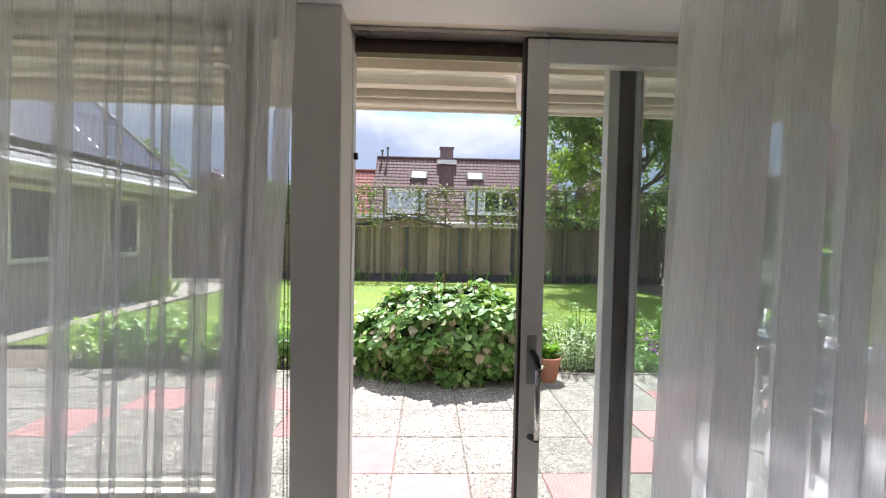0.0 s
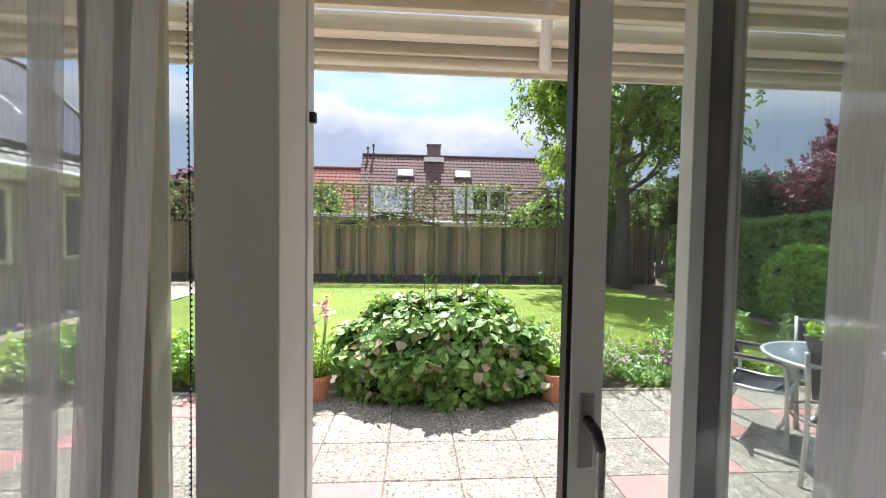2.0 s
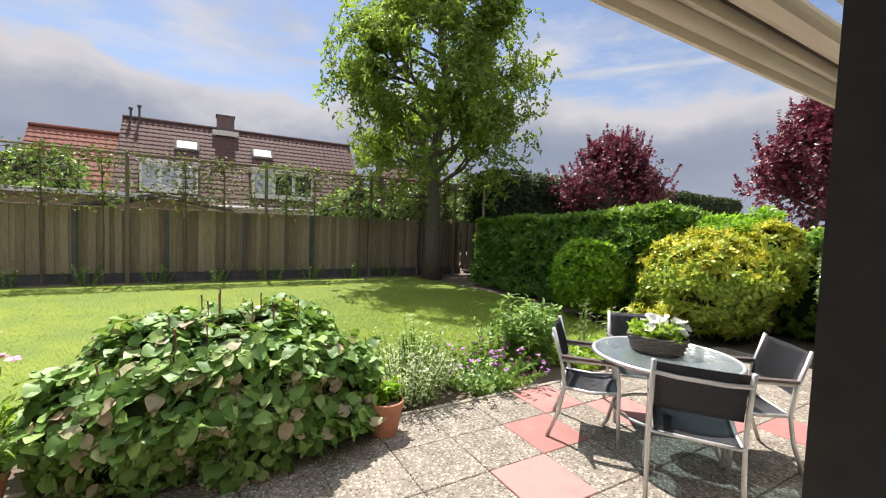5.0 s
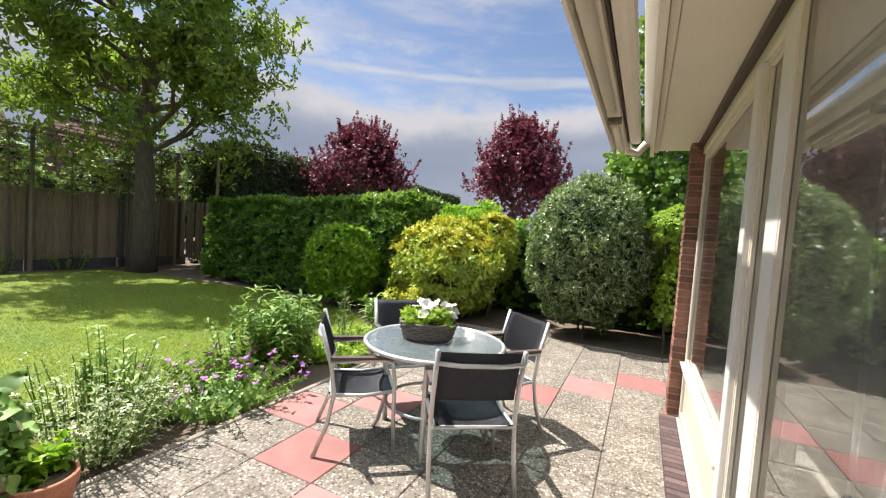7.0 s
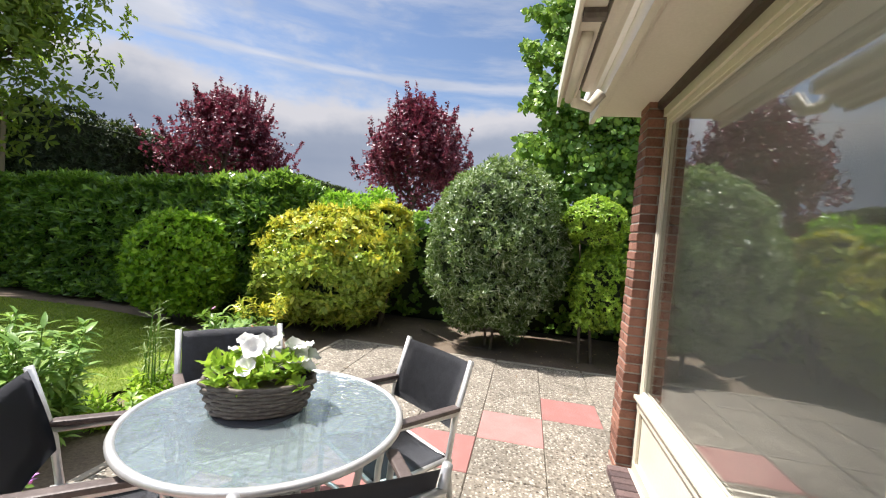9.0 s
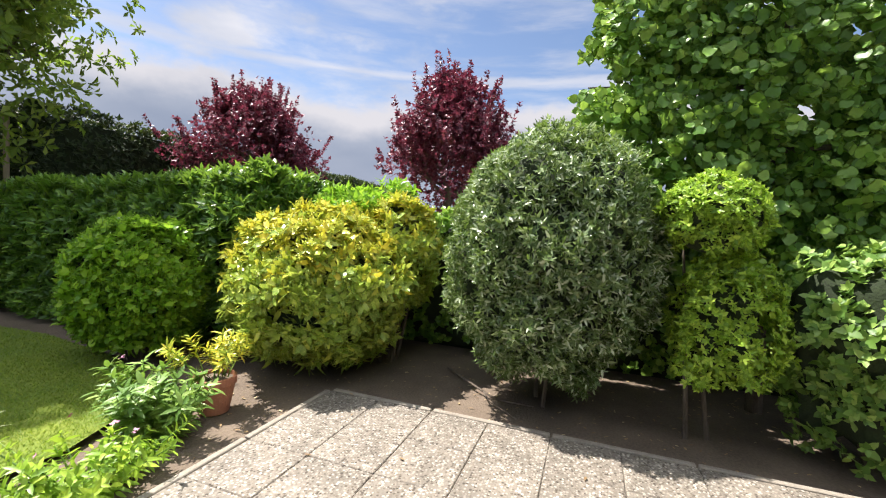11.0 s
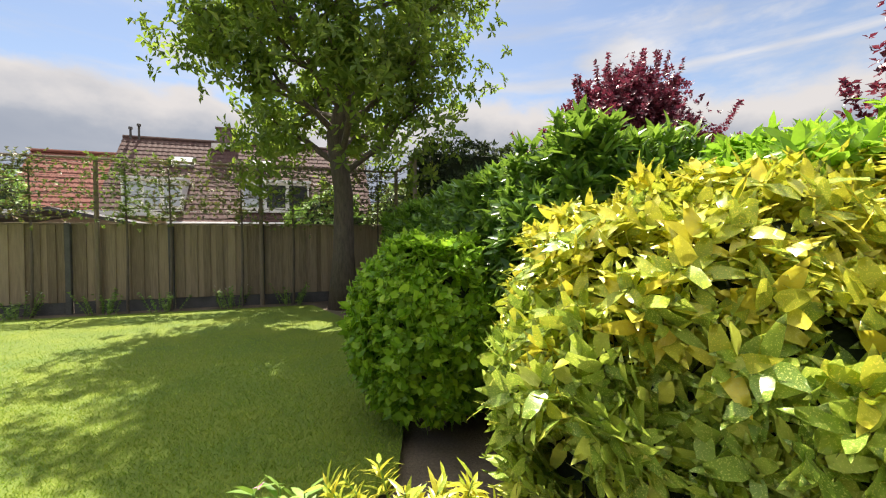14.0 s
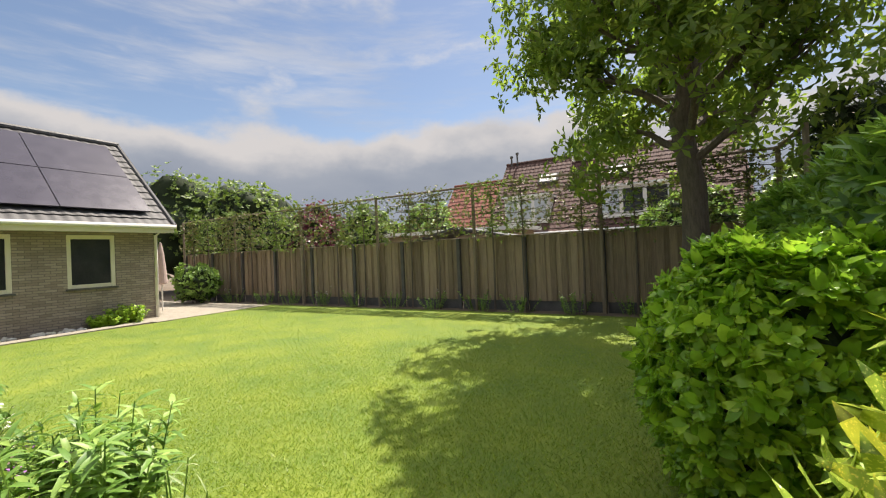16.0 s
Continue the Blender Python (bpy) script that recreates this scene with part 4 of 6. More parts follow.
# ---- fence ----
FY = 14.36
fence = thing("fence", (0, FY, 0), "weathered brown board fence with concrete posts", "fence")
board_me = shared("board", 0.15, 0.02, 1.62, 0.003, M_BOARD)
rnd = random.Random(3)
x, i = -12.0, 0
while x < 7.8:
    place("board", board_me, pose(x, -0.03 + (0.03 if i % 2 else 0), 1.0 + rnd.uniform(-0.006, 0.006), 0, rnd.uniform(-0.35, 0.35), 0), fence)
    x += 0.128
    i += 1
cpost = shared("concrete_post", 0.10, 0.10, 1.92, 0.01, M_CONC)
cplate = shared("base_plate", 1.74, 0.05, 0.32, 0.005, M_CONC)
rail_me = shared("cap_rail", 1.84, 0.07, 0.03, 0.004, M_POST)
x = -12.05
while x < 7.9:
    place("concrete_post", cpost, pose(x, -0.05, 0.88), fence)
    place("base_plate", cplate, pose(x + 0.92, 0.02, 0.08), fence)
    place("cap_rail", rail_me, pose(x + 0.92, 0.0, 1.828), fence)
    x += 1.84
side = thing("fence", (7.85, 13.4, 0), "weathered brown board fence behind the tree", "fence")
for k in range(10):
    place("board", board_me, pose(-0.03 + (0.024 if k % 2 else 0), -1.0 + 0.204 * k, 1.0, 0, 0, 90), side)
for k in range(2):
    place("concrete_post", cpost, pose(0.0, -0.9 + 1.84 * k, 0.88), side)

# tall posts with rail and wires, carrying the trained trees
trellis = thing("trellis", (0, FY - 0.16, 0), "tall wooden posts with a top rail and wires along the fence", "trellis")
tpost = bpy.data.meshes.new("post")
tb = tube(bmesh.new(), [(0, 0, -0.06), (0, 0, 3.2)], [0.05, 0.042], 8)
tb.to_mesh(tpost)
tb.free()
tpost.materials.append(M_POST)
PX = [-12.0, -8.6, -5.05, -1.82, 1.37, 4.51, 7.70]
for x in PX:
    place("post", tpost, pose(x, 0, 0), trellis)
place("post", tpost, pose(7.74, -1.72, 0), trellis)
for a, b in zip(PX, PX[1:]):
    part("rail", tube(bmesh.new(), [(a, 0, 3.17), (b, 0, 3.17)], 0.03, 8), M_POST, trellis)
part("rail", tube(bmesh.new(), [(7.70, 0, 3.17), (7.74, -1.72, 3.17)], 0.03, 8), M_POST, trellis)
for z in (2.1, 2.45, 2.8):
    part("wire", tube(bmesh.new(), [(-12, 0, z), (7.7, 0, z)], 0.004, 4), M_DARK, trellis)


def espalier(x, mat, label, dens=1.0):
    ob = thing("espalier_tree", (x, FY - 0.24, 0), label, "tree", "trained trees along the fence")
    part("trunk", tube(bmesh.new(), [(0, 0, -0.06), (0.02, 0.02, 1.2), (0, 0, 3.0)], [0.03, 0.024, 0.012], 6), M_BARK, ob)
    tips = []
    for z in (1.95, 2.15, 2.4, 2.65, 2.9, 3.05):
        for s in (-1, 1):
            ln = rnd.uniform(0.7, 1.25)
            pts = [(s * ln * k / 4, rnd.uniform(-0.06, 0.06), z + rnd.uniform(-0.06, 0.08) * k / 2) for k in range(5)]
            part("branch", tube(bmesh.new(), pts, [0.012, 0.010, 0.008, 0.006, 0.004], 5), M_BARK, ob)
            for k in range(int(29 * dens)):
                u = rnd.random() ** 1.7
                q = Vector(pts[0]).lerp(Vector(pts[4]), u)
                tips.append((q.x + rnd.gauss(0, 0.06), q.y + rnd.gauss(0, 0.09), q.z + rnd.gauss(0.03, 0.12)))
    c = np.array(tips)
    v, t = whorls(c, RNG.normal(0, 0.6, c.shape) + np.array([0, 0, 0.7]), 6, 0.068, 0.036, 60, 18, far=True)
    fast_mesh("foliage", v, t, mat, ob)


for k, x in enumerate((-11.2, -10.2, -8.9, -7.6, -6.2, -4.9, -3.4, -2.3, -0.6, 0.3, 1.9, 2.7, 4.1, 5.2, 6.4, 7.2)):
    espalier(x, L_RUST if k % 3 != 1 else L_HEDGEROW, "trained photinia with green and rusty leaves by the fence" if k % 3 != 1 else "trained light green tree by the fence", 0.8 if k % 2 else 1.15)
for k, x in enumerate((-8.5, -6.8, -5.4, -4.0, -2.6, -1.2, 0.1, 1.5, 2.6, 3.9, 5.1)):
    clump("rose", "low straggly rose at the foot of the fence", (x, FY - 0.35, -0.05), 0.45, 0.5, 12, 4, 0.06, 0.035, L_BORDER, "plant", flower=M_PETAL_W if k % 3 == 0 else None, flower_n=6)

# ---- the big tree ----


def grow(bm, tips, p, d, length, r, depth, spread, gen):
    q = p + d * length
    m = p + d * length * 0.5 + Vector((gen.uniform(-1, 1), gen.uniform(-1, 1), gen.uniform(-0.3, 1))) * length * 0.06
    tube(bm, [p, m, q], [r, r * 0.82, r * 0.62], 7 if r > 0.04 else 5)
    if depth == 0:
        for s in (0.35, 0.7, 1.0):
            tips.append(p.lerp(q, s))
        return
    for k in range(gen.choice((2, 3, 3))):
        axis = Vector((gen.gauss(0, 1), gen.gauss(0, 1), gen.gauss(0, 0.6))).normalized()
        nd = (d + axis * spread + Vector((0, 0, 0.12))).normalized()
        grow(bm, tips, p.lerp(q, gen.uniform(0.6, 1.0)), nd, length * gen.uniform(0.62, 0.85), r * 0.58, depth - 1, spread, gen)
    tips.append(q)


def crown_tree(name, label, at, trunk_h, trunk_r, top, crown, limbs, twigs, per, leaf, width, mat, seed, cat="tree", fill=None, palm=False, low=2.4, group="", shoots=0, loose=0.5):
    """A tree: trunk, limbs and twigs grown inside a lumpy crown, and leaves gathered round the twig ends."""
    ob = thing(name, at, label, cat, group)
    gen = random.Random(seed)
    tb = bmesh.new()
    pts = [(gen.uniform(-0.05, 0.05) * k, gen.uniform(-0.04, 0.04) * k, -0.08 + (top * 0.86 + 0.08) * k / 8) for k in range(9)]
    tube(tb, pts, [trunk_r * (1.35 if k == 0 else 1.0) * (1 - 0.86 * k / 8) + 0.015 for k in range(9)], 14)
    part("trunk", tb, M_BARK, ob, smooth=True)
    tips = []
    for k in range(limbs):
        bb = bmesh.new()
        z = low + 0.6 + (top * 0.8 - low) * (k / limbs) ** 1.05
        a = k * 2.4 + gen.uniform(-0.4, 0.4)
        reach = crown(z + 0.8)
        d = Vector((math.cos(a), math.sin(a), gen.uniform(0.3, 0.75))).normalized()
        grow(bb, tips, Vector((0, 0, z)), d, reach * 0.42, trunk_r * 0.36 * (1 - 0.6 * k / limbs), 2, 0.55, gen)
        part("limb", bb, M_BARK, ob)
    c = np.array([tuple(q) for q in tips])
    pick = RNG.integers(0, len(c), twigs)
    c = c[pick] + RNG.normal(0, 0.22, (twigs, 3))
    rr = np.hypot(c[:, 0], c[:, 1])
    lim = np.array([crown(z) for z in c[:, 2]])
    wob = 1 + 0.22 * lumps(c * 0.6, 1.0, seed)
    keep = (rr < lim * wob) & (c[:, 2] > low - 0.3 + 0.5 * lumps(c, 0.8, seed + 3))
    c = c[keep]
    extra = int(twigs * loose)
    zz = RNG.uniform(low, top, extra)
    aa = RNG.uniform(0, 6.283, extra)
    lr = np.array([crown(z) for z in zz]) * (0.55 + 0.45 * np.sqrt(RNG.uniform(0, 1, extra)))
    e = np.stack([lr * np.cos(aa), lr * np.sin(aa), zz], 1)
    e = e[lumps(e * 0.9, 1.0, seed + 9) > 0.02]
    c = np.concatenate([c, e])
    if shoots:
        k0 = c[(c[:, 2] > top * 0.6)]
        k0 = k0[RNG.integers(0, len(k0), shoots)]
        lift = RNG.uniform(0.10, 0.38, (shoots, 1))
        out = unit(k0 - np.array([0, 0, top * 0.3]))
        run = np.linspace(0, 1, 9)[None, :, None]
        c = np.concatenate([c, (k0[:, None] + (out[:, None] * 0.9 + np.array([0, 0, 0.45])) * lift[:, None] * run).reshape(-1, 3)])
    ax = unit(c - np.array([0, 0, top * 0.45])) * 0.6 + RNG.normal(0, 0.5, c.shape) + np.array([0, 0, 0.25])
    v, t = whorls(c, ax, per, leaf, width, 78 if palm else 60, 14, droop=0.3 if palm else 0.12, wide_at=0.5 if palm else 0.36, far=True)
    fast_mesh("foliage", v, t, mat, ob)
    return ob


def chestnut_crown(z):
    if z <= 2.1 or z >= 11.8:
        return 0.2
    if z > 5.4:
        return 3.8 * (1 - ((z - 5.4) / 6.4) ** 1.7) ** 0.75
    return 1.6 + 2.25 * ((z - 2.1) / 3.3) ** 0.6


crown_tree("chestnut_tree", "tall leafy horse chestnut standing at the lawn edge", (6.25, 13.15, 0), 3, 0.24, 11.7, chestnut_crown, 32, 5400, 6, 0.19, 0.08, L_TREE, 5, palm=True, low=2.3, loose=0.55)


def plum_crown(z):
    u = (z - 1.6) / 3.4
    return 0.2 if u <= 0 or u >= 1 else 1.5 * (math.sin(math.pi * u ** 0.85) ** 0.6)


crown_tree("plum_tree", "purple-leaved plum tree beyond the hedge", (11.1, 5.05, -0.32), 1.5, 0.11, 4.9, plum_crown, 16, 6000, 5, 0.075, 0.045, L_PLUM, 11, low=1.7, shoots=420, group="purple plums", loose=0.3)
crown_tree("plum_tree", "broad purple-leaved plum tree beyond the hedge", (11.75, 10.75, -0.05), 1.5, 0.12, 5.1, lambda z: plum_crown(z) * 1.3, 16, 6400, 5, 0.08, 0.05, L_PLUM, 23, low=1.7, shoots=420, group="purple plums", loose=0.25)

# ---- hedges and shrubs ----


def hedge(name, label, x0, y0, x1, y1, top, shoots, per, leaf, width, mat, lump=0.12, open_deg=48, soft=0.25, fall=0.0, far=False):
    """A clipped hedge: rounded top edge, uneven face, solid core dark with painted inner shade; fall is the loss of
    height towards its far end.
    """
    ob = thing(name, ((x0 + x1) / 2, (y0 + y1) / 2, 0), label, "hedge")
    hx, hy = (x1 - x0) / 2, (y1 - y0) / 2
    areas = np.array([2 * hy * top, 2 * hy * top, 2 * hx * top, 2 * hx * top, 4 * hx * hy])
    face = RNG.choice(5, shoots, p=areas / areas.sum())
    a, b = RNG.uniform(-1, 1, shoots), RNG.uniform(0, 1, shoots)
    p = np.zeros((shoots, 3))
    nrm = np.zeros((shoots, 3))
    for f, (sx, sy) in enumerate(((1, 0), (-1, 0), (0, 1), (0, -1))):
        k = face == f
        p[k, 0] = sx * hx + (a[k] * hx if sy else 0)
        p[k, 1] = sy * hy + (a[k] * hy if sx else 0)
        p[k, 2] = b[k] * top
        nrm[k] = (sx, sy, 0.1)
    k = face == 4
    p[k] = np.stack([a[k] * hx, RNG.uniform(-1, 1, k.sum()) * hy, np.full(k.sum(), top)], 1)
    nrm[k] = (0, 0, 1)
    edge = np.clip((p[:, 2] - (top - soft)) / soft, 0, 1)
    q = np.where(face < 4, 1, 0)
    p -= nrm * (edge ** 2 * soft * 0.55 * q)[:, None]
    nrm[:, 2] += edge * q
    wob = lump * 2 * lumps(p, 1.1, 3.0) + lump * lumps(p, 3.5, 9.0)
    p += unit(nrm) * (wob - RNG.uniform(0, 1, shoots) ** 2 * 0.16)[:, None]
    ax = unit(nrm) + np.array([0, 0, 0.55]) + RNG.normal(0, 0.4, p.shape)
    p[:, 2] *= 1 - fall * np.clip((p[:, 1] + hy) / (2 * hy), 0, 1) ** 2
    v, t = whorls(p, ax, per, leaf, width, open_deg, far=far)
    v[:, 2] = np.maximum(v[:, 2], 0.01)
    fast_mesh("foliage", v, t, mat, ob)
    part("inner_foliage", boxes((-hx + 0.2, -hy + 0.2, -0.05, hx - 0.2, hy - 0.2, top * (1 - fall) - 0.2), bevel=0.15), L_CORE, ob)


hedge("hedge", "clipped green cherry laurel hedge along the garden side", 6.85, 5.65, 8.35, 11.6, 2.10, 8400, 7, 0.135, 0.046, L_LAUREL, lump=0.085, soft=0.45, fall=0.13)
hedge("conifer_hedge", "tall dark conifer hedge beyond the garden", 7.95, 12.3, 24.0, 14.0, 3.6, 15000, 5, 0.13, 0.05, L_CONIFER, lump=0.05, far=True)
hedge("hedge", "ivy-covered fence behind the shrubs", 8.4, -2.0, 9.0, 6.4, 1.85, 3600, 6, 0.09, 0.07, L_LINDEN)

bush("laurel_ball", "bright green laurel clipped into a ball", (6.42, 6.97, -0.02), (0.65, 0.66, 0.74), 1800, 7, 0.115, 0.054, L_BALL, zc=0.78, lump=0.06, square=2.2, fine=True)
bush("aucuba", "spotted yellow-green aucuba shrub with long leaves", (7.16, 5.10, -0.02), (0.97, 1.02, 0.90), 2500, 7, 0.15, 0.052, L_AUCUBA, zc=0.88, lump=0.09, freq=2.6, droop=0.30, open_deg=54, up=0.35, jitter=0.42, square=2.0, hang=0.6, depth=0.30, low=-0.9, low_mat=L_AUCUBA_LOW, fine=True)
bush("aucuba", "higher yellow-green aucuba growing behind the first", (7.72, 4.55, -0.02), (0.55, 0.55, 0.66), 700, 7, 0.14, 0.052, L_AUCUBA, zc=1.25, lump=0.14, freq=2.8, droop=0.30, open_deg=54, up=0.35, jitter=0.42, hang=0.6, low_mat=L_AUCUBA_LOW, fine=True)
bush("laurel", "bright green laurel growing above the aucuba", (7.80, 5.25, -0.02), (0.62, 0.95, 0.82), 1700, 7, 0.13, 0.045, L_BALL, zc=1.20, lump=0.1)
bush("laurel", "tall laurel shoots above the end of the hedge", (8.35, 4.85, -0.02), (0.45, 0.50, 0.90), 500, 7, 0.13, 0.045, L_BALL, zc=1.35, lump=0.16)
bush("elaeagnus", "grey-green elaeagnus pruned to a tall ball", (7.30, 2.68, -0.02), (0.95, 0.92, 1.18), 9000, 6, 0.066, 0.021, L_OLIVE, zc=1.38, lump=0.09, freq=3.0, low=-0.97, stems=2, hang=0.35, jitter=0.65, square=2.3)
bush("euonymus", "lime green euonymus on a short stem", (6.98, 1.42, -0.02), (0.37, 0.38, 0.33), 1500, 6, 0.048, 0.021, L_LIME, zc=1.80, lump=0.1, stems=1)
bush("euonymus", "loose lower euonymus with light green leaves", (7.05, 1.25, -0.02), (0.34, 0.40, 0.62), 1200, 6, 0.050, 0.023, L_LIME, zc=0.92, lump=0.25, fill=0.5, stems=1)
bush("hydrangea", "leafy green climbing hydrangea beside the terrace", (7.15, 0.15, -0.02), (0.55, 0.75, 0.85), 1200, 6, 0.075, 0.05, L_BORDER, zc=0.82, lump=0.2)


def linden():
    ob = thing("linden_screen", (8.05, 0.7, -0.02), "flat trained linden with large fresh leaves", "tree")
    part("trunk", tube(bmesh.new(), [(0, 0, -0.05), (0.02, 0.03, 1.6), (0, 0, 5.2)], [0.075, 0.06, 0.02], 10), M_BARK, ob)
    for z in (1.9, 2.5, 3.1, 3.7, 4.3, 4.9):
        for s in (-1, 1):
            part("branch", tube(bmesh.new(), [(0, 0, z), (0.03, s * 0.9, z + 0.07), (0, s * 1.75, z + 0.1)], [0.03, 0.02, 0.008], 6), M_BARK, ob)
    n = 8200
    c = np.stack([RNG.normal(0, 0.22, n), RNG.uniform(-2.4, 1.85, n), RNG.uniform(1.2, 5.4, n)], 1)
    c = c[lumps(c * 1.5, 1.0, 4.0) > -0.42]
    edge = 1.62 + 0.28 * np.sin(c[:, 2] * 9.0) + 0.15 * np.sin(c[:, 2] * 23)
    c = c[c[:, 1] < edge]
    ax = np.stack([-np.ones(len(c)), RNG.normal(0, 0.5, len(c)), RNG.normal(0.3, 0.5, len(c))], 1)
    v, t = whorls(c, ax, 3, 0.13, 0.11, 75, 18, droop=0.3, fine=True)
    fast_mesh("foliage", v, t, L_LINDEN, ob)


linden()

# knotweed by the terrace
knot = bush("knotweed", "large mound of knotweed with pointed green and reddish leaves", (0.0, 4.78, -0.02), (1.12, 0.82, 0.60), 1500, 4, 0.14, 0.094, L_BUSH, zc=0.40, lump=0.13, droop=0.4, open_deg=88, up=0.8, jitter=0.55, category="plant", fine=True)
sb = bmesh.new()
for k in range(26):
    a, r = rnd.uniform(0, 6.283), rnd.uniform(0.1, 0.95)
    x, y = r * math.cos(a), 0.7 * r * math.sin(a)
    z = 0.95 - 0.35 * r * r
    tube(sb, [(x, y, z - 0.3), (x * 1.03, y * 1.03, z + 0.03), (x * 1.05, y * 1.05, z + rnd.uniform(0.1, 0.2))], [0.004, 0.004, 0.007], 4)
tagged(part("spikes", sb, surface("spike_red", (0.16, 0.05, 0.05), (0.30, 0.10, 0.09), 20, 0.7, 0.1), knot), "thin dark red flower spikes", kind="stuff")


def pot(at, r, h, label):
    ob = thing("flower_pot", at, label, "pot", "terracotta pots")
    part("body", lathe(bmesh.new(), [(r * 0.68, 0), (r * 0.70, 0.01), (r * 0.93, h * 0.78), (r * 0.93, h * 0.79), (r, h * 0.80), (r, h * 0.985), (r * 0.97, h), (r * 0.90, h), (r * 0.88, h * 0.88), (r * 0.3, h * 0.87)], 28), M_TERRA, ob)
    part("soil", lathe(bmesh.new(), [(r * 0.8, h * 0.875), (r * 0.86, h * 0.90), (r * 0.2, h * 0.915)], 20), M_SOIL, ob)
    return ob


pot((1.06, 4.30, 0.0), 0.145, 0.27, "terracotta flower pot on the terrace edge")
pot((-1.24, 4.38, 0.0), 0.135, 0.24, "terracotta flower pot with a grassy plant")
pot((5.80, 5.17, -0.05), 0.17, 0.30, "terracotta flower pot on the soil beside the aucuba")
clump("pot_plant", "small yellow-green plant in a terracotta pot", (1.06, 4.30, 0.24), 0.11, 0.16, 9, 4, 0.07, 0.04, L_BALL)
clump("pot_plant", "grassy plant with tall pink flowers in a pot", (-1.24, 4.38, 0.21), 0.13, 0.34, 40, 3, 0.09, 0.010, L_LIME, lean=0.5)
clump("pot_plant", "tall thin stems with pink blossoms in a pot", (-1.22, 4.38, 0.21), 0.11, 0.86, 6, 1, 0.03, 0.008, L_BORDER, lean=0.25, flower=M_PETAL_K, flower_n=16, flower_size=0.04)
clump("pot_plant", "pale rhododendron with narrow leaves in a pot", (5.80, 5.17, 0.21), 0.20, 0.42, 13, 6, 0.09, 0.022, L_AUCUBA, lean=0.8, top_only=0.6)

# border plants along the terrace
clump("gaura", "wispy pale plant with tiny white flowers", (1.55, 4.95, -0.04), 0.46, 0.58, 120, 6, 0.036, 0.013, L_PALE, flower=M_PETAL_W, flower_n=60, flower_size=0.016, lean=0.4)
clump("sedum", "upright dark-tipped green perennial stalks", (1.75, 5.1, -0.04), 0.22, 0.78, 14, 4, 0.075, 0.03, L_BORDER, lean=0.2)
clump("geranium", "low purple cranesbill in flower", (2.45, 4.95, -0.04), 0.55, 0.32, 120, 5, 0.05, 0.032, L_BORDER, flower=M_PETAL_P, flower_n=110, flower_size=0.034, lean=0.5)
clump("phlox", "tall leafy green phlox clump", (3.35, 5.22, -0.04), 0.40, 0.86, 46, 6, 0.13, 0.034, L_BORDER, lean=0.25, droop=0.35)
clump("phlox", "leafy green perennial clump in the border", (2.95, 5.35, -0.04), 0.25, 0.62, 16, 5, 0.09, 0.026, L_BORDER, lean=0.4)
clump("grass_tuft", "tall thin grass stems with seed heads", (4.25, 5.15, -0.04), 0.16, 0.80, 9, 2, 0.12, 0.010, L_PALE, lean=0.3)
clump("border_plant", "low light green border plants", (3.95, 4.95, -0.04), 0.40, 0.24, 44, 5, 0.08, 0.035, L_LIME, lean=0.5)
clump("peony", "green peony clump with cut leaves", (5.32, 5.2, -0.04), 0.29, 0.50, 40, 6, 0.12, 0.034, L_BORDER, lean=0.5, flower=M_PETAL_K, flower_n=3, flower_size=0.03)
clump("border_plant", "low border plants with small pink flowers", (4.75, 4.95, -0.04), 0.34, 0.30, 40, 4, 0.08, 0.03, L_LIME, lean=0.6, flower=M_PETAL_K, flower_n=4, flower_size=0.025)
for k, x in enumerate((-1.7, -2.3, -2.95, -3.6, -4.3)):
    clump("border_plant", "yellow-green leafy border plant", (x, 4.95, -0.04), 0.4, 0.55 + 0.12 * (k % 2), 34, 5, 0.10, 0.05, L_LIME if k % 2 == 0 else L_BORDER, lean=0.45)

litter = thing("leaf_litter", (6.8, 3.2, -0.058), "scattered dry leaves and crumbs on bare soil", "leaves", kind="stuff")
n_l = 700
c = np.stack([RNG.uniform(-1.6, 1.6, n_l), RNG.uniform(-3.2, 2.6, n_l), np.full(n_l, 0.008)], 1)
c = c[~((c[:, 0] < -0.22) & (c[:, 1] < 1.35)) | (RNG.uniform(0, 1, n_l) < 0.05)]
c[:, 2] += np.where((c[:, 0] < -0.22) & (c[:, 1] < 1.35), 0.06, 0.0)
v, t = leaves(c, np.concatenate([RNG.normal(0, 1, (len(c), 2)), np.full((len(c), 1), 0.12)], 1), np.tile([0.05, 0.03, 1.0], (len(c), 1)), RNG.uniform(0.02, 0.06, len(c)), RNG.uniform(0.01, 0.025, len(c)))
fast_mesh("foliage", v, t, leaf_mat("dry_leaf", [(0, (0.10, 0.06, 0.03)), (0.6, (0.22, 0.15, 0.07)), (1, (0.38, 0.32, 0.18))], 0.7, 0.1, (0.3, 0.2, 0.08)), litter)
twig = thing("fallen_branch", (7.2, 3.3, -0.05), "thin fallen branch lying on the soil", "branch")
part("stem", tube(bmesh.new(), [(0.5, 0.45, 0.03), (0.1, 0.1, 0.06), (-0.15, -0.25, 0.03), (-0.2, -0.6, 0.05)], [0.014, 0.012, 0.009, 0.004], 6), M_BARK, twig)
part("side_stem", tube(bmesh.new(), [(-0.05, -0.1, 0.045), (-0.32, -0.22, 0.07), (-0.5, -0.5, 0.04)], [0.008, 0.006, 0.003], 5), M_BARK, twig)

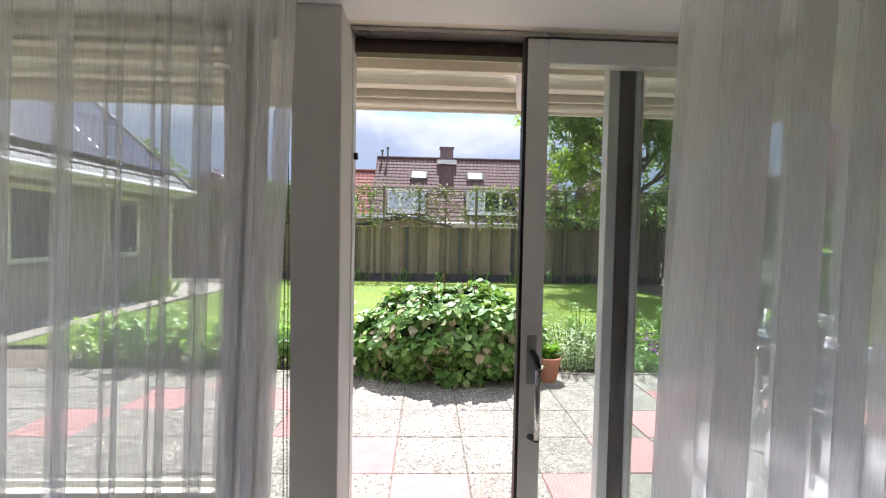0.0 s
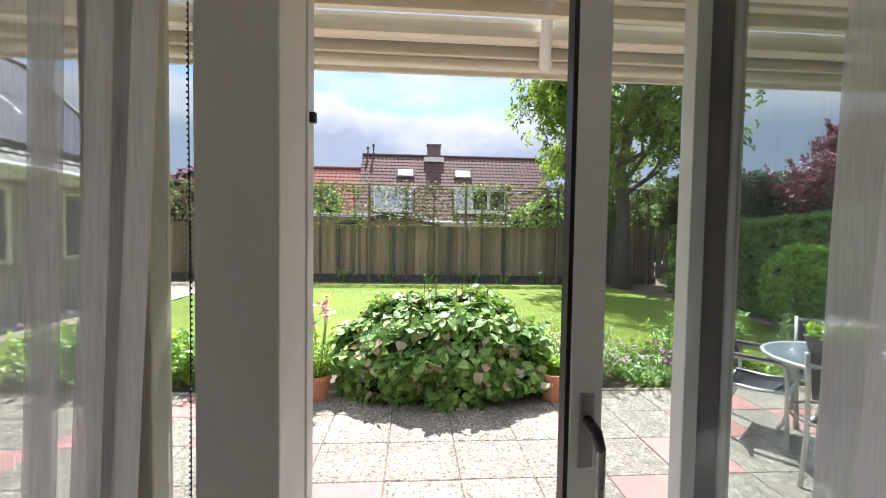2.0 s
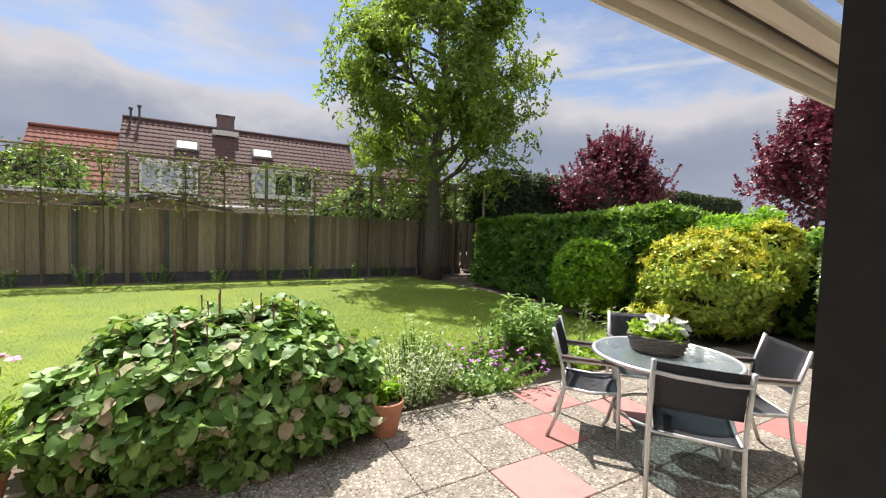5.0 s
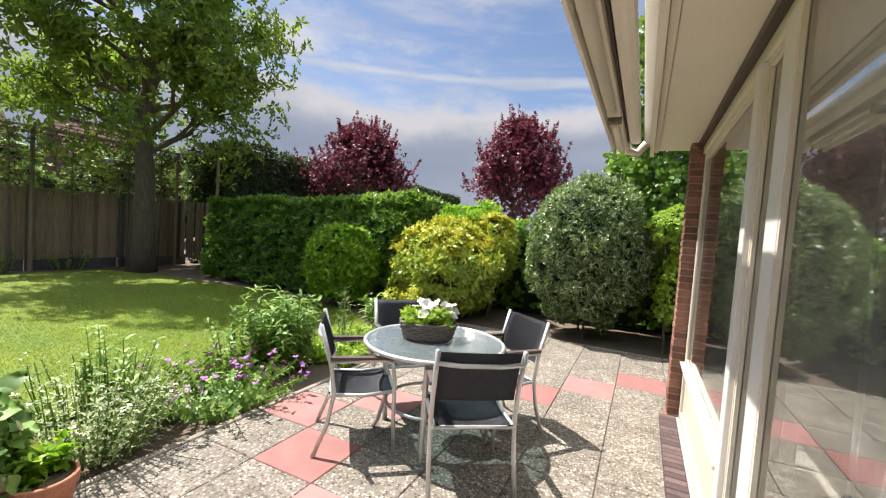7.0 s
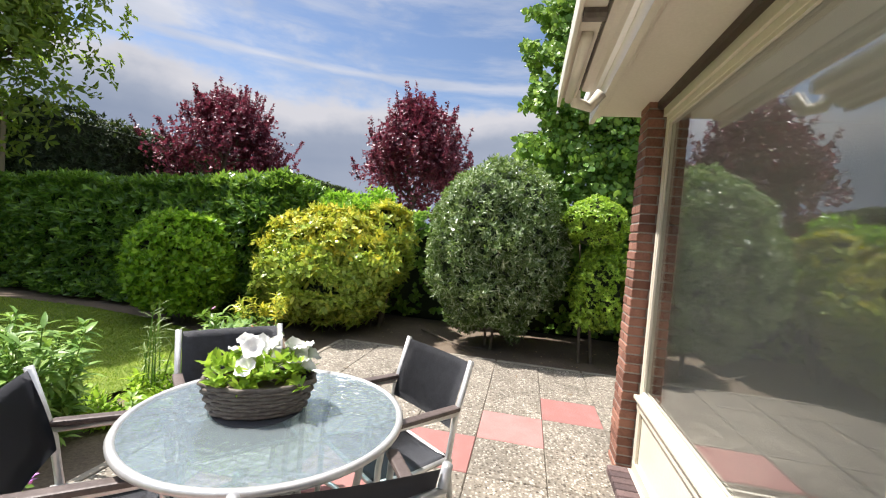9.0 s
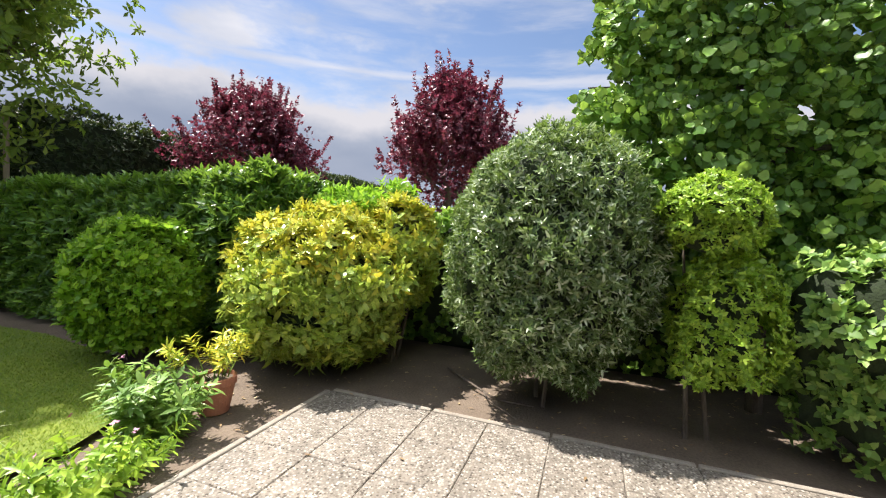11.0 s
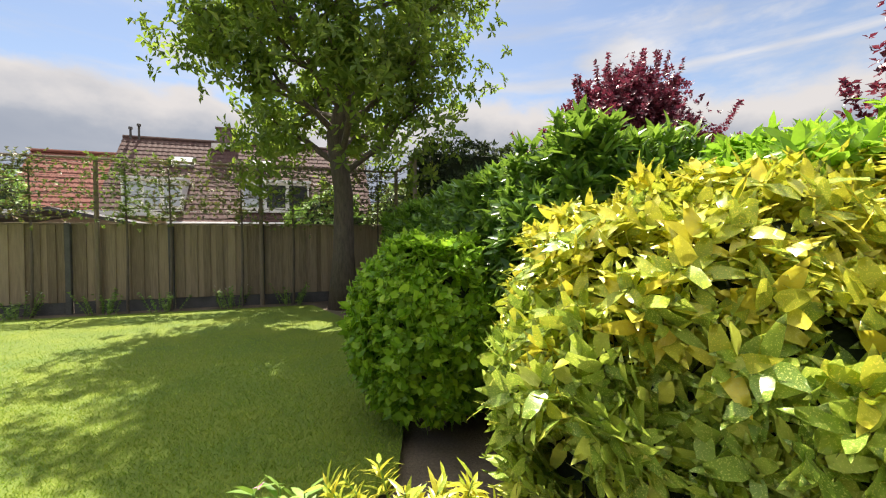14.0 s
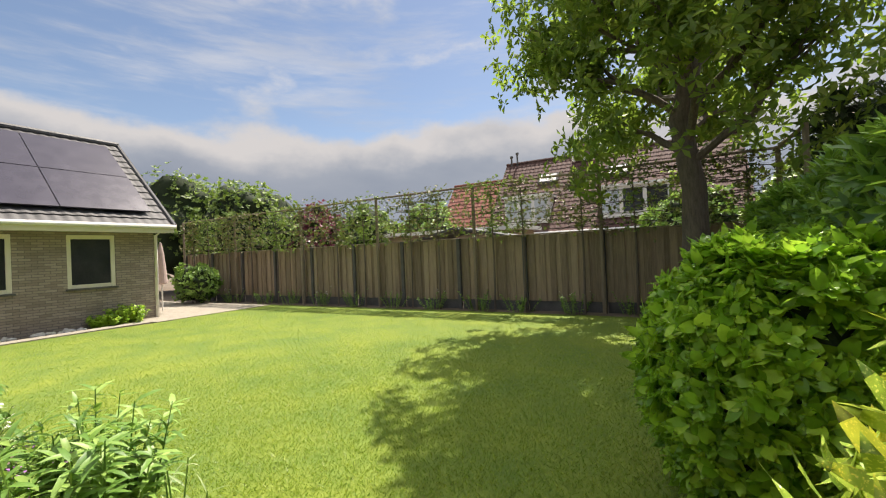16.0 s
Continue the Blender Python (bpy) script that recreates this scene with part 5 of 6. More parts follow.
# ---- table, chairs, basket ----
TABLE = (2.92, 3.2, 0.0)
table = thing("garden_table", TABLE, "round garden table with rippled glass top and silver legs", "table")
part("tabletop", lathe(bmesh.new(), [(0.50, 0.708), (0.505, 0.708), (0.505, 0.716), (0.3, 0.7162)], 64), M_TABLEGLASS, table, "rippled greenish glass top")
rb = bmesh.new()
tube(rb, [(0.515 * math.cos(a), 0.515 * math.sin(a), 0.708) for a in (6.28319 * k / 64 for k in range(64))] + [(0.515, 0, 0.708)], 0.016, 8)
part("rim", rb, M_SILVER, table, smooth=True)
lb = bmesh.new()
tube(lb, [(0.34 * math.cos(a), 0.34 * math.sin(a), 0.26) for a in (6.28319 * k / 40 for k in range(41))], 0.012, 8)
part("foot_ring", lb, M_SILVER, table, smooth=True)
for k in range(4):
    a = 0.35 + k * math.pi / 2
    c, s = math.cos(a), math.sin(a)
    part("leg", tube(bmesh.new(), [(0.40 * c, 0.40 * s, 0.70), (0.385 * c, 0.385 * s, 0.62), (0.34 * c, 0.34 * s, 0.30), (0.40 * c, 0.40 * s, 0.06), (0.44 * c, 0.44 * s, 0.0)], 0.016, 10), M_SILVER, table, smooth=True)


def chair():
    """A stacking garden chair, its back at the origin side, facing +y."""
    ob = thing("garden_chair", (0, 0, 0), "silver metal garden chair with dark mesh seat", "chair", "chairs round the table")
    for s in (-1, 1):
        x = 0.255 * s
        part("back_leg", tube(bmesh.new(), [(x, -0.06, 0.0), (x, 0.02, 0.22), (x, 0.055, 0.42), (x, 0.03, 0.60), (x, -0.05, 0.88)], 0.015, 10), M_SILVER, ob, smooth=True)
        part("front_leg", tube(bmesh.new(), [(x, 0.47, 0.0), (x, 0.455, 0.25), (x, 0.45, 0.50), (x, 0.43, 0.625), (x, 0.38, 0.645), (x, 0.02, 0.635)], 0.014, 10), M_SILVER, ob, smooth=True)
        part("armrest", boxes((x - 0.024, 0.02, 0.65, x + 0.024, 0.44, 0.672), bevel=0.008), M_ARM, ob, "dark brown wooden armrest")
        part("seat_rail", tube(bmesh.new(), [(x * 0.94, 0.03, 0.41), (x * 0.94, 0.25, 0.40), (x * 0.94, 0.46, 0.425)], 0.013, 8), M_SILVER, ob, smooth=True)
    part("crossbar", tube(bmesh.new(), [(-0.25, 0.455, 0.415), (0.25, 0.455, 0.415)], 0.012, 8), M_SILVER, ob)
    part("crossbar", tube(bmesh.new(), [(-0.25, 0.03, 0.40), (0.25, 0.03, 0.40)], 0.012, 8), M_SILVER, ob)
    part("back_rail", tube(bmesh.new(), [(-0.255, -0.035, 0.80), (-0.12, -0.062, 0.795), (0.12, -0.062, 0.795), (0.255, -0.035, 0.80)], 0.014, 8), M_SILVER, ob, smooth=True)

    def cloth(rows, x, name):
        bm = bmesh.new()
        g = [[bm.verts.new((x * (2 * i / 8 - 1), y - sag * (1 - (2 * i / 8 - 1) ** 2) * sy, z - sag * (1 - (2 * i / 8 - 1) ** 2) * sz)) for i in range(9)] for y, z, sag, sy, sz in rows]
        for a, b in zip(g, g[1:]):
            for i in range(8):
                bm.faces.new((a[i], a[i + 1], b[i + 1], b[i]))
        r = bmesh.ops.solidify(bm, geom=list(bm.faces), thickness=0.006)
        part(name, bm, M_MESH, ob, smooth=True)

    cloth([(0.02 + 0.44 * k / 8, 0.415 - 0.012 * math.sin(math.pi * k / 8) + (0.012 if k > 6 else 0), 0.012, 0, 1) for k in range(9)], 0.236, "seat")
    cloth([(0.045 - 0.092 * (k / 8) ** 1.3, 0.56 + 0.31 * k / 8, 0.014, 1, 0) for k in range(9)], 0.238, "backrest")
    return ob


first = chair()
CHAIRS = [((2.39, 2.645), (0.83, 0.56)), ((2.44, 3.80), (0.63, -0.77)), ((3.55, 2.70), (-0.79, 0.61)), ((3.42, 3.78), (-0.67, -0.74))]
for k, ((x, y), (fx, fy)) in enumerate(CHAIRS):
    m = pose(x, y, 0.002, 0, 0, math.degrees(math.atan2(-fx, fy)))
    if k == 0:
        first.matrix_world = m
    else:
        copy_thing(first, m)

mat_ob = thing("placemat", (2.93, 3.27, 0.7162), "round dark placemat on the glass table", "placemat")
part("disc", lathe(bmesh.new(), [(0.17, 0.0), (0.172, 0.002), (0.165, 0.004), (0.02, 0.0045)], 36), M_MESH, mat_ob)
basket = thing("basket", (2.93, 3.27, 0.7209), "oval grey wicker basket planted with white petunias", "basket", turn=119)
for z in range(8):
    wb = bmesh.new()
    pts = []
    for k in range(49):
        a = 6.28319 * k / 48
        w = 1 + 0.035 * math.cos(12 * a + math.pi * (z % 2))
        rx, ry = (0.178 + 0.005 * z) * w, (0.118 + 0.003 * z) * w
        pts.append((rx * math.cos(a), ry * math.sin(a), 0.009 + 0.0158 * z))
    part("strand", tube(wb, pts, 0.0098, 6), M_WICKER, basket, smooth=True)
part("base", boxes((-0.12, -0.08, 0.0, 0.12, 0.08, 0.11), bevel=0.02), M_SOIL, basket)
pet = thing("petunia", (2.93, 3.27, 0.838), "white petunias with light green leaves in a basket", "flower", turn=119)
c = np.stack([RNG.uniform(-0.19, 0.19, 90), RNG.uniform(-0.11, 0.11, 90), RNG.uniform(0.0, 0.10, 90)], 1)
v, t = whorls(c, RNG.normal(0, 0.5, c.shape) + np.array([0, 0, 0.8]), 6, 0.05, 0.026, 60)
fast_mesh("foliage", v, t, L_LIME, pet)
for k in range(24):
    a, r = rnd.uniform(0, 6.283), 0.16 * math.sqrt(rnd.random())
    fb = bmesh.new()
    ring = []
    for i in range(20):
        b = 6.28319 * i / 20
        q = 1 + 0.10 * math.cos(5 * b)
        ring.append((0.042 * q * math.cos(b), 0.042 * q * math.sin(b), 0.022 + 0.004 * math.cos(10 * b)))
    mid = [fb.verts.new((0.022 * math.cos(6.28319 * i / 20), 0.022 * math.sin(6.28319 * i / 20), 0.014)) for i in range(20)]
    out_r = [fb.verts.new(p) for p in ring]
    ctr = fb.verts.new((0, 0, -0.012))
    for i in range(20):
        j = (i + 1) % 20
        fb.faces.new((ctr, mid[i], mid[j]))
        fb.faces.new((mid[i], out_r[i], out_r[j], mid[j]))
    f = part("blossom", fb, M_PETAL_W, pet, smooth=True)
    f.matrix_basis = pose(1.2 * r * math.cos(a), 0.75 * r * math.sin(a), 0.06 + rnd.uniform(0, 0.09), rnd.uniform(-70, 70), rnd.uniform(-60, 60), rnd.uniform(0, 360))

# ---- wing of the house across the lawn ----
WX, WY0, WY1 = -6.9, 1.0, 10.55
wing = thing("house_wing", (WX, 6, 0), "grey-brown brick bungalow wing with solar panels on its roof", "house")
oy = -6.0
WINS = [(6.55, 7.66), (8.62, 9.62), (4.0, 5.2)]


def wing_wall():
    bm = bmesh.new()
    box(bm, -0.25, WY0 + oy, -0.05, 0, WY1 + oy, 0.98)
    box(bm, -0.25, WY0 + oy, 2.30, 0, WY1 + oy, 2.46)
    cuts = sorted(WINS)
    y = WY0
    for a, b in cuts:
        box(bm, -0.25, y + oy, 0.98, 0, a + oy, 2.30)
        y = b
    box(bm, -0.25, y + oy, 0.98, 0, WY1 + oy, 2.30)
    box(bm, -5.4, WY1 - 0.25 + oy, -0.05, -0.252, WY1 + oy, 2.46)
    return bm


part("wall", wing_wall(), M_WINGBRICK, wing)
for a, b in WINS:
    w = part("window", boxes((-0.10, a + oy, 0.98, -0.02, a + 0.09 + oy, 2.30), (-0.10, b - 0.09 + oy, 0.98, -0.02, b + oy, 2.30), (-0.10, a + 0.09 + oy, 0.98, -0.02, b - 0.09 + oy, 1.07), (-0.10, a + 0.09 + oy, 2.20, -0.02, b - 0.09 + oy, 2.30), bevel=0.006), M_PAINT, wing)
    part("pane", boxes((-0.07, a + 0.09 + oy, 1.07, -0.06, b - 0.09 + oy, 2.20)), M_PANE, w)
    part("sill", boxes((-0.02, a - 0.04 + oy, 0.93, 0.05, b + 0.04 + oy, 0.978), bevel=0.005), M_CONC, w)
EZ, RZ, EX, RX = 2.50, 5.30, 0.50, -2.62
part("fascia", boxes((0.0, WY0 + oy, 2.38, EX - 0.03, 10.85 + oy, 2.42), (EX - 0.03, WY0 + oy, 2.36, EX, 10.85 + oy, 2.50), bevel=0.004), M_PAINT, wing)
gb = bmesh.new()
tube(gb, [(EX + 0.05, WY0 + oy, 2.53), (EX + 0.05, 10.87 + oy, 2.53)], 0.055, 10)
part("gutter", gb, M_WHITE, wing, smooth=True)
part("downpipe", tube(bmesh.new(), [(EX - 0.05, 10.6 + oy, 2.45), (0.10, 10.56 + oy, 2.30), (0.06, 10.56 + oy, -0.03)], 0.04, 10), M_WHITE, wing, smooth=True)
SL = math.atan2(RZ - EZ, EX - RX)
slope_len = math.hypot(RZ - EZ, EX - RX)


def roof_tiles(y0, y1, cell_y, cell_s, length, amp=0.018):
    """Rows of pantiles on a slope: along +s up the roof; local axes s, y."""
    V, F = [], []
    ny, ns = int((y1 - y0) / cell_y), int(length / cell_s)
    prof = [0, 0.35, 0.8, 1.0, 0.75, 0.3]
    for r in range(ns):
        for e, dz in ((0.0, 0.028), (1.02, 0.0)):
            for k in range(ny * 6 + 1):
                V.append(((r + e) * cell_s, y0 + k * cell_y / 6, dz + amp * prof[k % 6]))
        b = len(V) - 2 * (ny * 6 + 1)
        w = ny * 6 + 1
        for k in range(ny * 6):
            F += [(b + k, b + k + 1, b + w + k + 1), (b + k, b + w + k + 1, b + w + k)]
    return np.array(V), np.array(F)


v, t = roof_tiles(WY0 + oy, 10.85 + oy, 0.24, 0.32, slope_len)
v = v @ np.array([[-math.cos(SL), 0, math.sin(SL)], [0, 1, 0], [math.sin(SL), 0, math.cos(SL)]]) + np.array([EX, 0, EZ + 0.03])
roof_part = fast_mesh("roof", v, t, M_ROOFDARK, wing)
rd = bmesh.new()
rd_pts = [(EX, EZ), (RX, RZ), (2 * RX - EX, EZ)]
a0 = [rd.verts.new((px, WY0 + oy, pz)) for px, pz in rd_pts]
a1 = [rd.verts.new((px, 10.85 + oy, pz)) for px, pz in rd_pts]
for i in range(3):
    rd.faces.new((a0[i], a0[(i + 1) % 3], a1[(i + 1) % 3], a1[i]))
rd.faces.new(a0[::-1])
rd.faces.new(a1)
part("roof_body", rd, M_ROOFDARK, wing)
part("ridge", tube(bmesh.new(), [(RX, WY0 + oy, RZ + 0.05), (RX, 10.88 + oy, RZ + 0.05)], 0.10, 10), M_ROOFDARK, wing)
part("verge", tube(bmesh.new(), [(EX + 0.02, 10.86 + oy, EZ + 0.06), (RX, 10.86 + oy, RZ + 0.06)], 0.06, 8), M_ROOFDARK, wing)
for r in range(2):
    for k in range(5):
        y1p = 10.42 - k * 1.97
        pb = boxes((0.50 + r * 1.66 + 0.01, y1p - 1.95 + oy, 0.10, 0.50 + r * 1.66 + 1.64, y1p + oy, 0.135), bevel=0.004)
        for q in pb.verts:
            s_, y_, n_ = q.co
            q.co = Vector((EX - s_ * math.cos(SL) + n_ * math.sin(SL), y_, EZ + 0.03 + s_ * math.sin(SL) + n_ * math.cos(SL)))
        part("solar_panel", pb, M_SOLAR, wing, "glossy black solar panel")
tagged(obj_from_bm("path", boxes((-6.35, 2.0, -0.05, -5.95, 10.0, 0.012), (-7.4, 10.0, -0.05, -5.75, 13.4, 0.012), (-12, 11.0, -0.05, -7.4, 13.4, 0.012), bevel=0.004), M_EDGE), "pale concrete path along the brick wing", "path", kind="structure")
clump("lady_mantle", "yellow-green mound at the corner of the wing", (-6.62, 9.75, -0.04), 0.42, 0.50, 60, 5, 0.08, 0.06, L_LIME)
clump("lady_mantle", "yellow-green mound beside the wing wall", (-6.62, 9.2, -0.04), 0.3, 0.32, 40, 5, 0.08, 0.06, L_LIME)
st = thing("stone_row", (-6.6, 8.2, 0), "row of pale round stones beside the wing wall", "stones", kind="stuff")
sbm = bmesh.new()
for k in range(46):
    r = bmesh.ops.create_icosphere(sbm, subdivisions=1, radius=rnd.uniform(0.04, 0.075))
    bmesh.ops.transform(sbm, verts=r["verts"], matrix=pose(rnd.uniform(-0.15, 0.12), rnd.uniform(-1.6, 0.6), 0.0, rnd.uniform(0, 90), rnd.uniform(0, 90)) @ Matrix.Diagonal((1, 1.2, 0.7, 1)))
part("pebbles", sbm, M_STONE, st, smooth=True)
par = thing("parasol", (-8.45, 11.5, 0), "closed pink garden parasol on the side terrace", "parasol")
part("pole", tube(bmesh.new(), [(0, 0, -0.02), (0, 0, 2.2)], 0.022, 8), M_WHITE, par)
part("canopy", lathe(bmesh.new(), [(0.10, 0.85), (0.17, 0.9), (0.14, 1.35), (0.09, 1.85), (0.03, 2.18)], 14), M_PARASOL, par)

# ---- beyond the fence ----


def row_house(x0, x1, eave_y, eave_z, ridge_y, ridge_z, tile, label, dormers=(), skylights=(), chimney=None):
    ob = thing("terraced_house", ((x0 + x1) / 2, eave_y, 0), label, "house")
    mx = (x0 + x1) / 2
    part("wall", boxes((x0 - mx + 0.1, 0.35, -0.06, x1 - mx - 0.1, 2 * (ridge_y - eave_y) - 0.35, eave_z)), M_WHITE, ob)
    sl = math.atan2(ridge_z - eave_z, ridge_y - eave_y)
    ln = math.hypot(ridge_z - eave_z, ridge_y - eave_y)
    v, t = roof_tiles(0, x1 - x0, 0.30, 0.36, ln, 0.03)
    w = np.stack([v[:, 1] + x0 - mx, v[:, 0] * math.cos(sl) - v[:, 2] * math.sin(sl), eave_z + v[:, 0] * math.sin(sl) + v[:, 2] * math.cos(sl)], 1)
    fast_mesh("roof", w, t[:, ::-1], tile, ob)
    bm = bmesh.new()
    prof = [(0.05, eave_z - 0.05), (ridge_y - eave_y, ridge_z - 0.04), (2 * (ridge_y - eave_y), eave_z - 0.05)]
    a = [bm.verts.new((x0 - mx, y, z)) for y, z in prof]
    b = [bm.verts.new((x1 - mx, y, z)) for y, z in prof]
    for i in range(3):
        bm.faces.new((a[i], a[(i + 1) % 3], b[(i + 1) % 3], b[i]))
    bm.faces.new(a[::-1])
    bm.faces.new(b)
    part("roof_body", bm, tile, ob)
    part("ridge", tube(bmesh.new(), [(x0 - mx, ridge_y - eave_y, ridge_z + 0.03), (x1 - mx, ridge_y - eave_y, ridge_z + 0.03)], 0.12, 8), tile, ob)
    part("gutter", tube(bmesh.new(), [(x0 - mx, -0.05, eave_z + 0.02), (x1 - mx, -0.05, eave_z + 0.02)], 0.09, 8), M_WHITE, ob)
    for a0, b0, z0, z1 in dormers:
        yf = (z0 - eave_z) / math.tan(sl) - 0.15
        d = part("dormer", boxes((a0 - mx, yf, z0, b0 - mx, yf + 2.2, z1), (a0 - mx - 0.12, yf - 0.15, z1, b0 - mx + 0.12, yf + 2.4, z1 + 0.14)), M_WHITE, ob)
        n = 3
        wd = (b0 - a0) / n
        for k in range(n):
            part("pane", boxes((a0 - mx + k * wd + 0.10, yf - 0.02, z0 + 0.28, a0 - mx + (k + 1) * wd - 0.10, yf + 0.02, z1 - 0.14)), M_LACE if a0 < 0 or k == 0 else M_PANE, d)
            part("frame", boxes((a0 - mx + k * wd + 0.04, yf - 0.04, z0 + 0.22, a0 - mx + k * wd + 0.10, yf + 0.01, z1 - 0.08)), M_WHITE, d)
    for a0, b0, z0, z1 in skylights:
        y0, y1 = (z0 - eave_z) / math.tan(sl), (z1 - eave_z) / math.tan(sl)
        sb_ = bmesh.new()
        c0 = [(a0 - mx, y0, z0), (b0 - mx, y0, z0), (b0 - mx, y1, z1), (a0 - mx, y1, z1)]
        up = Vector((0, -math.sin(sl), math.cos(sl))) * 0.16
        lo = [sb_.verts.new(Vector(q)) for q in c0]
        hi = [sb_.verts.new(Vector(q) + up) for q in c0]
        sb_.faces.new(hi)
        for i in range(4):
            sb_.faces.new((lo[i], lo[(i + 1) % 4], hi[(i + 1) % 4], hi[i]))
        sk = part("skylight", sb_, M_CONC, ob)
        pb = bmesh.new()
        cen = sum((Vector(q) for q in c0), Vector()) / 4
        pb.faces.new([pb.verts.new(cen + (Vector(q) - cen) * 0.8 + up * 1.06) for q in c0])
        part("pane", pb, M_WHITE, sk, "pale blind behind the skylight glass")
    if chimney:
        a0, b0, z0, z1 = chimney
        yc = ridge_y - eave_y
        part("chimney", boxes((a0 - mx, yc - 0.45, z0, b0 - mx, yc + 0.45, z1), (a0 - mx - 0.06, yc - 0.5, z1, b0 - mx + 0.06, yc + 0.5, z1 + 0.08)), M_PLINTH, ob)
        part("flashing", boxes((a0 - mx - 0.25, yc - 0.62, z0 + 0.1, b0 - mx + 0.25, yc - 0.46, z0 + 0.42)), M_STONE, ob)
    return ob


row_house(-4.35, 9.4, 28.0, 2.3, 32.6, 7.45, M_ROOF, "terraced house with brown tiled roof, dormers and chimney", dormers=((-3.1, -0.45, 2.95, 4.55), (2.35, 5.8, 2.95, 4.6)), skylights=((-1.7, -0.4, 5.6, 6.2), (2.5, 3.8, 5.6, 6.2)), chimney=(0.55, 1.55, 6.9, 8.25))
vent = thing("vent_pipe", (-3.95, 32.5, 7.35), "pair of thin dark vent pipes on the house ridge", "pipe")
for k in range(2):
    part("pipe", lathe(bmesh.new(), [(0.06, -0.1), (0.06, 0.55 + 0.2 * k), (0.11, 0.57 + 0.2 * k), (0.11, 0.70 + 0.2 * k), (0.02, 0.72 + 0.2 * k)], 10), M_CONC, vent).matrix_basis = pose(0.42 * k, 0, 0)
row_house(-8.3, -4.4, 28.6, 2.3, 32.0, 6.3, M_ROOFRED, "lower terraced house with red tiled roof")
row_house(14.5, 20.0, 36.0, 3.0, 40.0, 7.6, M_ROOF, "far house roof behind the tall hedge")
shed = thing("garden_shed", (-2.5, 21.5, 0), "low white-edged flat shed roof beyond the fence", "shed")
part("body", boxes((-4.5, 0, -0.06, 2.5, 2.5, 2.35)), M_BOARD, shed)
part("roof", boxes((-4.8, -0.25, 2.352, 2.8, 2.8, 2.52), bevel=0.01), M_WHITE, shed)
pav = thing("garden_pavilion", (-1.5, 18.6, 0), "low dark pitched canopy roof beyond the fence", "pavilion")
pb = bmesh.new()
for y in (0.0, 2.2):
    for q in ((-2.3, 1.95), (0.0, 2.45), (2.3, 1.98), (2.3, 1.90), (0.0, 2.34), (-2.3, 1.87)):
        pb.verts.new((q[0], y, q[1]))
pb.verts.ensure_lookup_table()
for i in range(6):
    pb.faces.new([pb.verts[k] for k in (i, (i + 1) % 6, (i + 1) % 6 + 6, i + 6)])
pb.faces.new([pb.verts[k] for k in range(5, -1, -1)])
pb.faces.new([pb.verts[k] for k in range(6, 12)])
part("roof", pb, M_ROOFDARK, pav)
for x in (-2.1, 2.1):
    for y in (0.15, 2.05):
        part("post", boxes((x - 0.05, y - 0.05, -0.06, x + 0.05, y + 0.05, 1.93), bevel=0.005), M_POST, pav)
for k, (x, y, r, h, mat) in enumerate(((-13.5, 18.5, 2.6, 5.4, L_HEDGEROW), (-17.5, 17.5, 3.0, 6.0, L_HEDGEROW), (-22, 16, 3.2, 6.2, L_HEDGEROW), (-10.8, 20.5, 1.6, 3.9, L_PLUM), (-8.6, 22, 1.9, 3.8, L_HEDGEROW), (-6.0, 24, 1.7, 3.9, L_BORDER), (9.8, 21.5, 1.7, 3.6, L_HEDGEROW), (6.5, 22.5, 1.6, 3.2, L_BORDER), (12.5, 22, 2.2, 4.0, L_HEDGEROW))):
    bush("garden_tree", "leafy tree in the gardens beyond the fence" if mat is not L_PLUM else "purple-leaved tree beyond the fence", (x, y, -0.06), (r, r, h / 2), 1500, 5, 0.20, 0.12, mat, far=True, zc=h / 2 + 0.3, lump=0.22, freq=2.6, depth=0.3, stems=3, category="tree")
bush("fence_shrub", "leafy shrub in the fence corner near the side terrace", (-9.6, 13.3, -0.05), (0.9, 0.7, 0.75), 900, 5, 0.09, 0.06, L_BORDER, zc=0.75, lump=0.2)
tagged(obj_from_bm("backdrop_hedge", boxes((-160, 95, -1, 160, 97, 5.5)), L_HEDGEROW), "distant tree line", "trees", kind="structure")

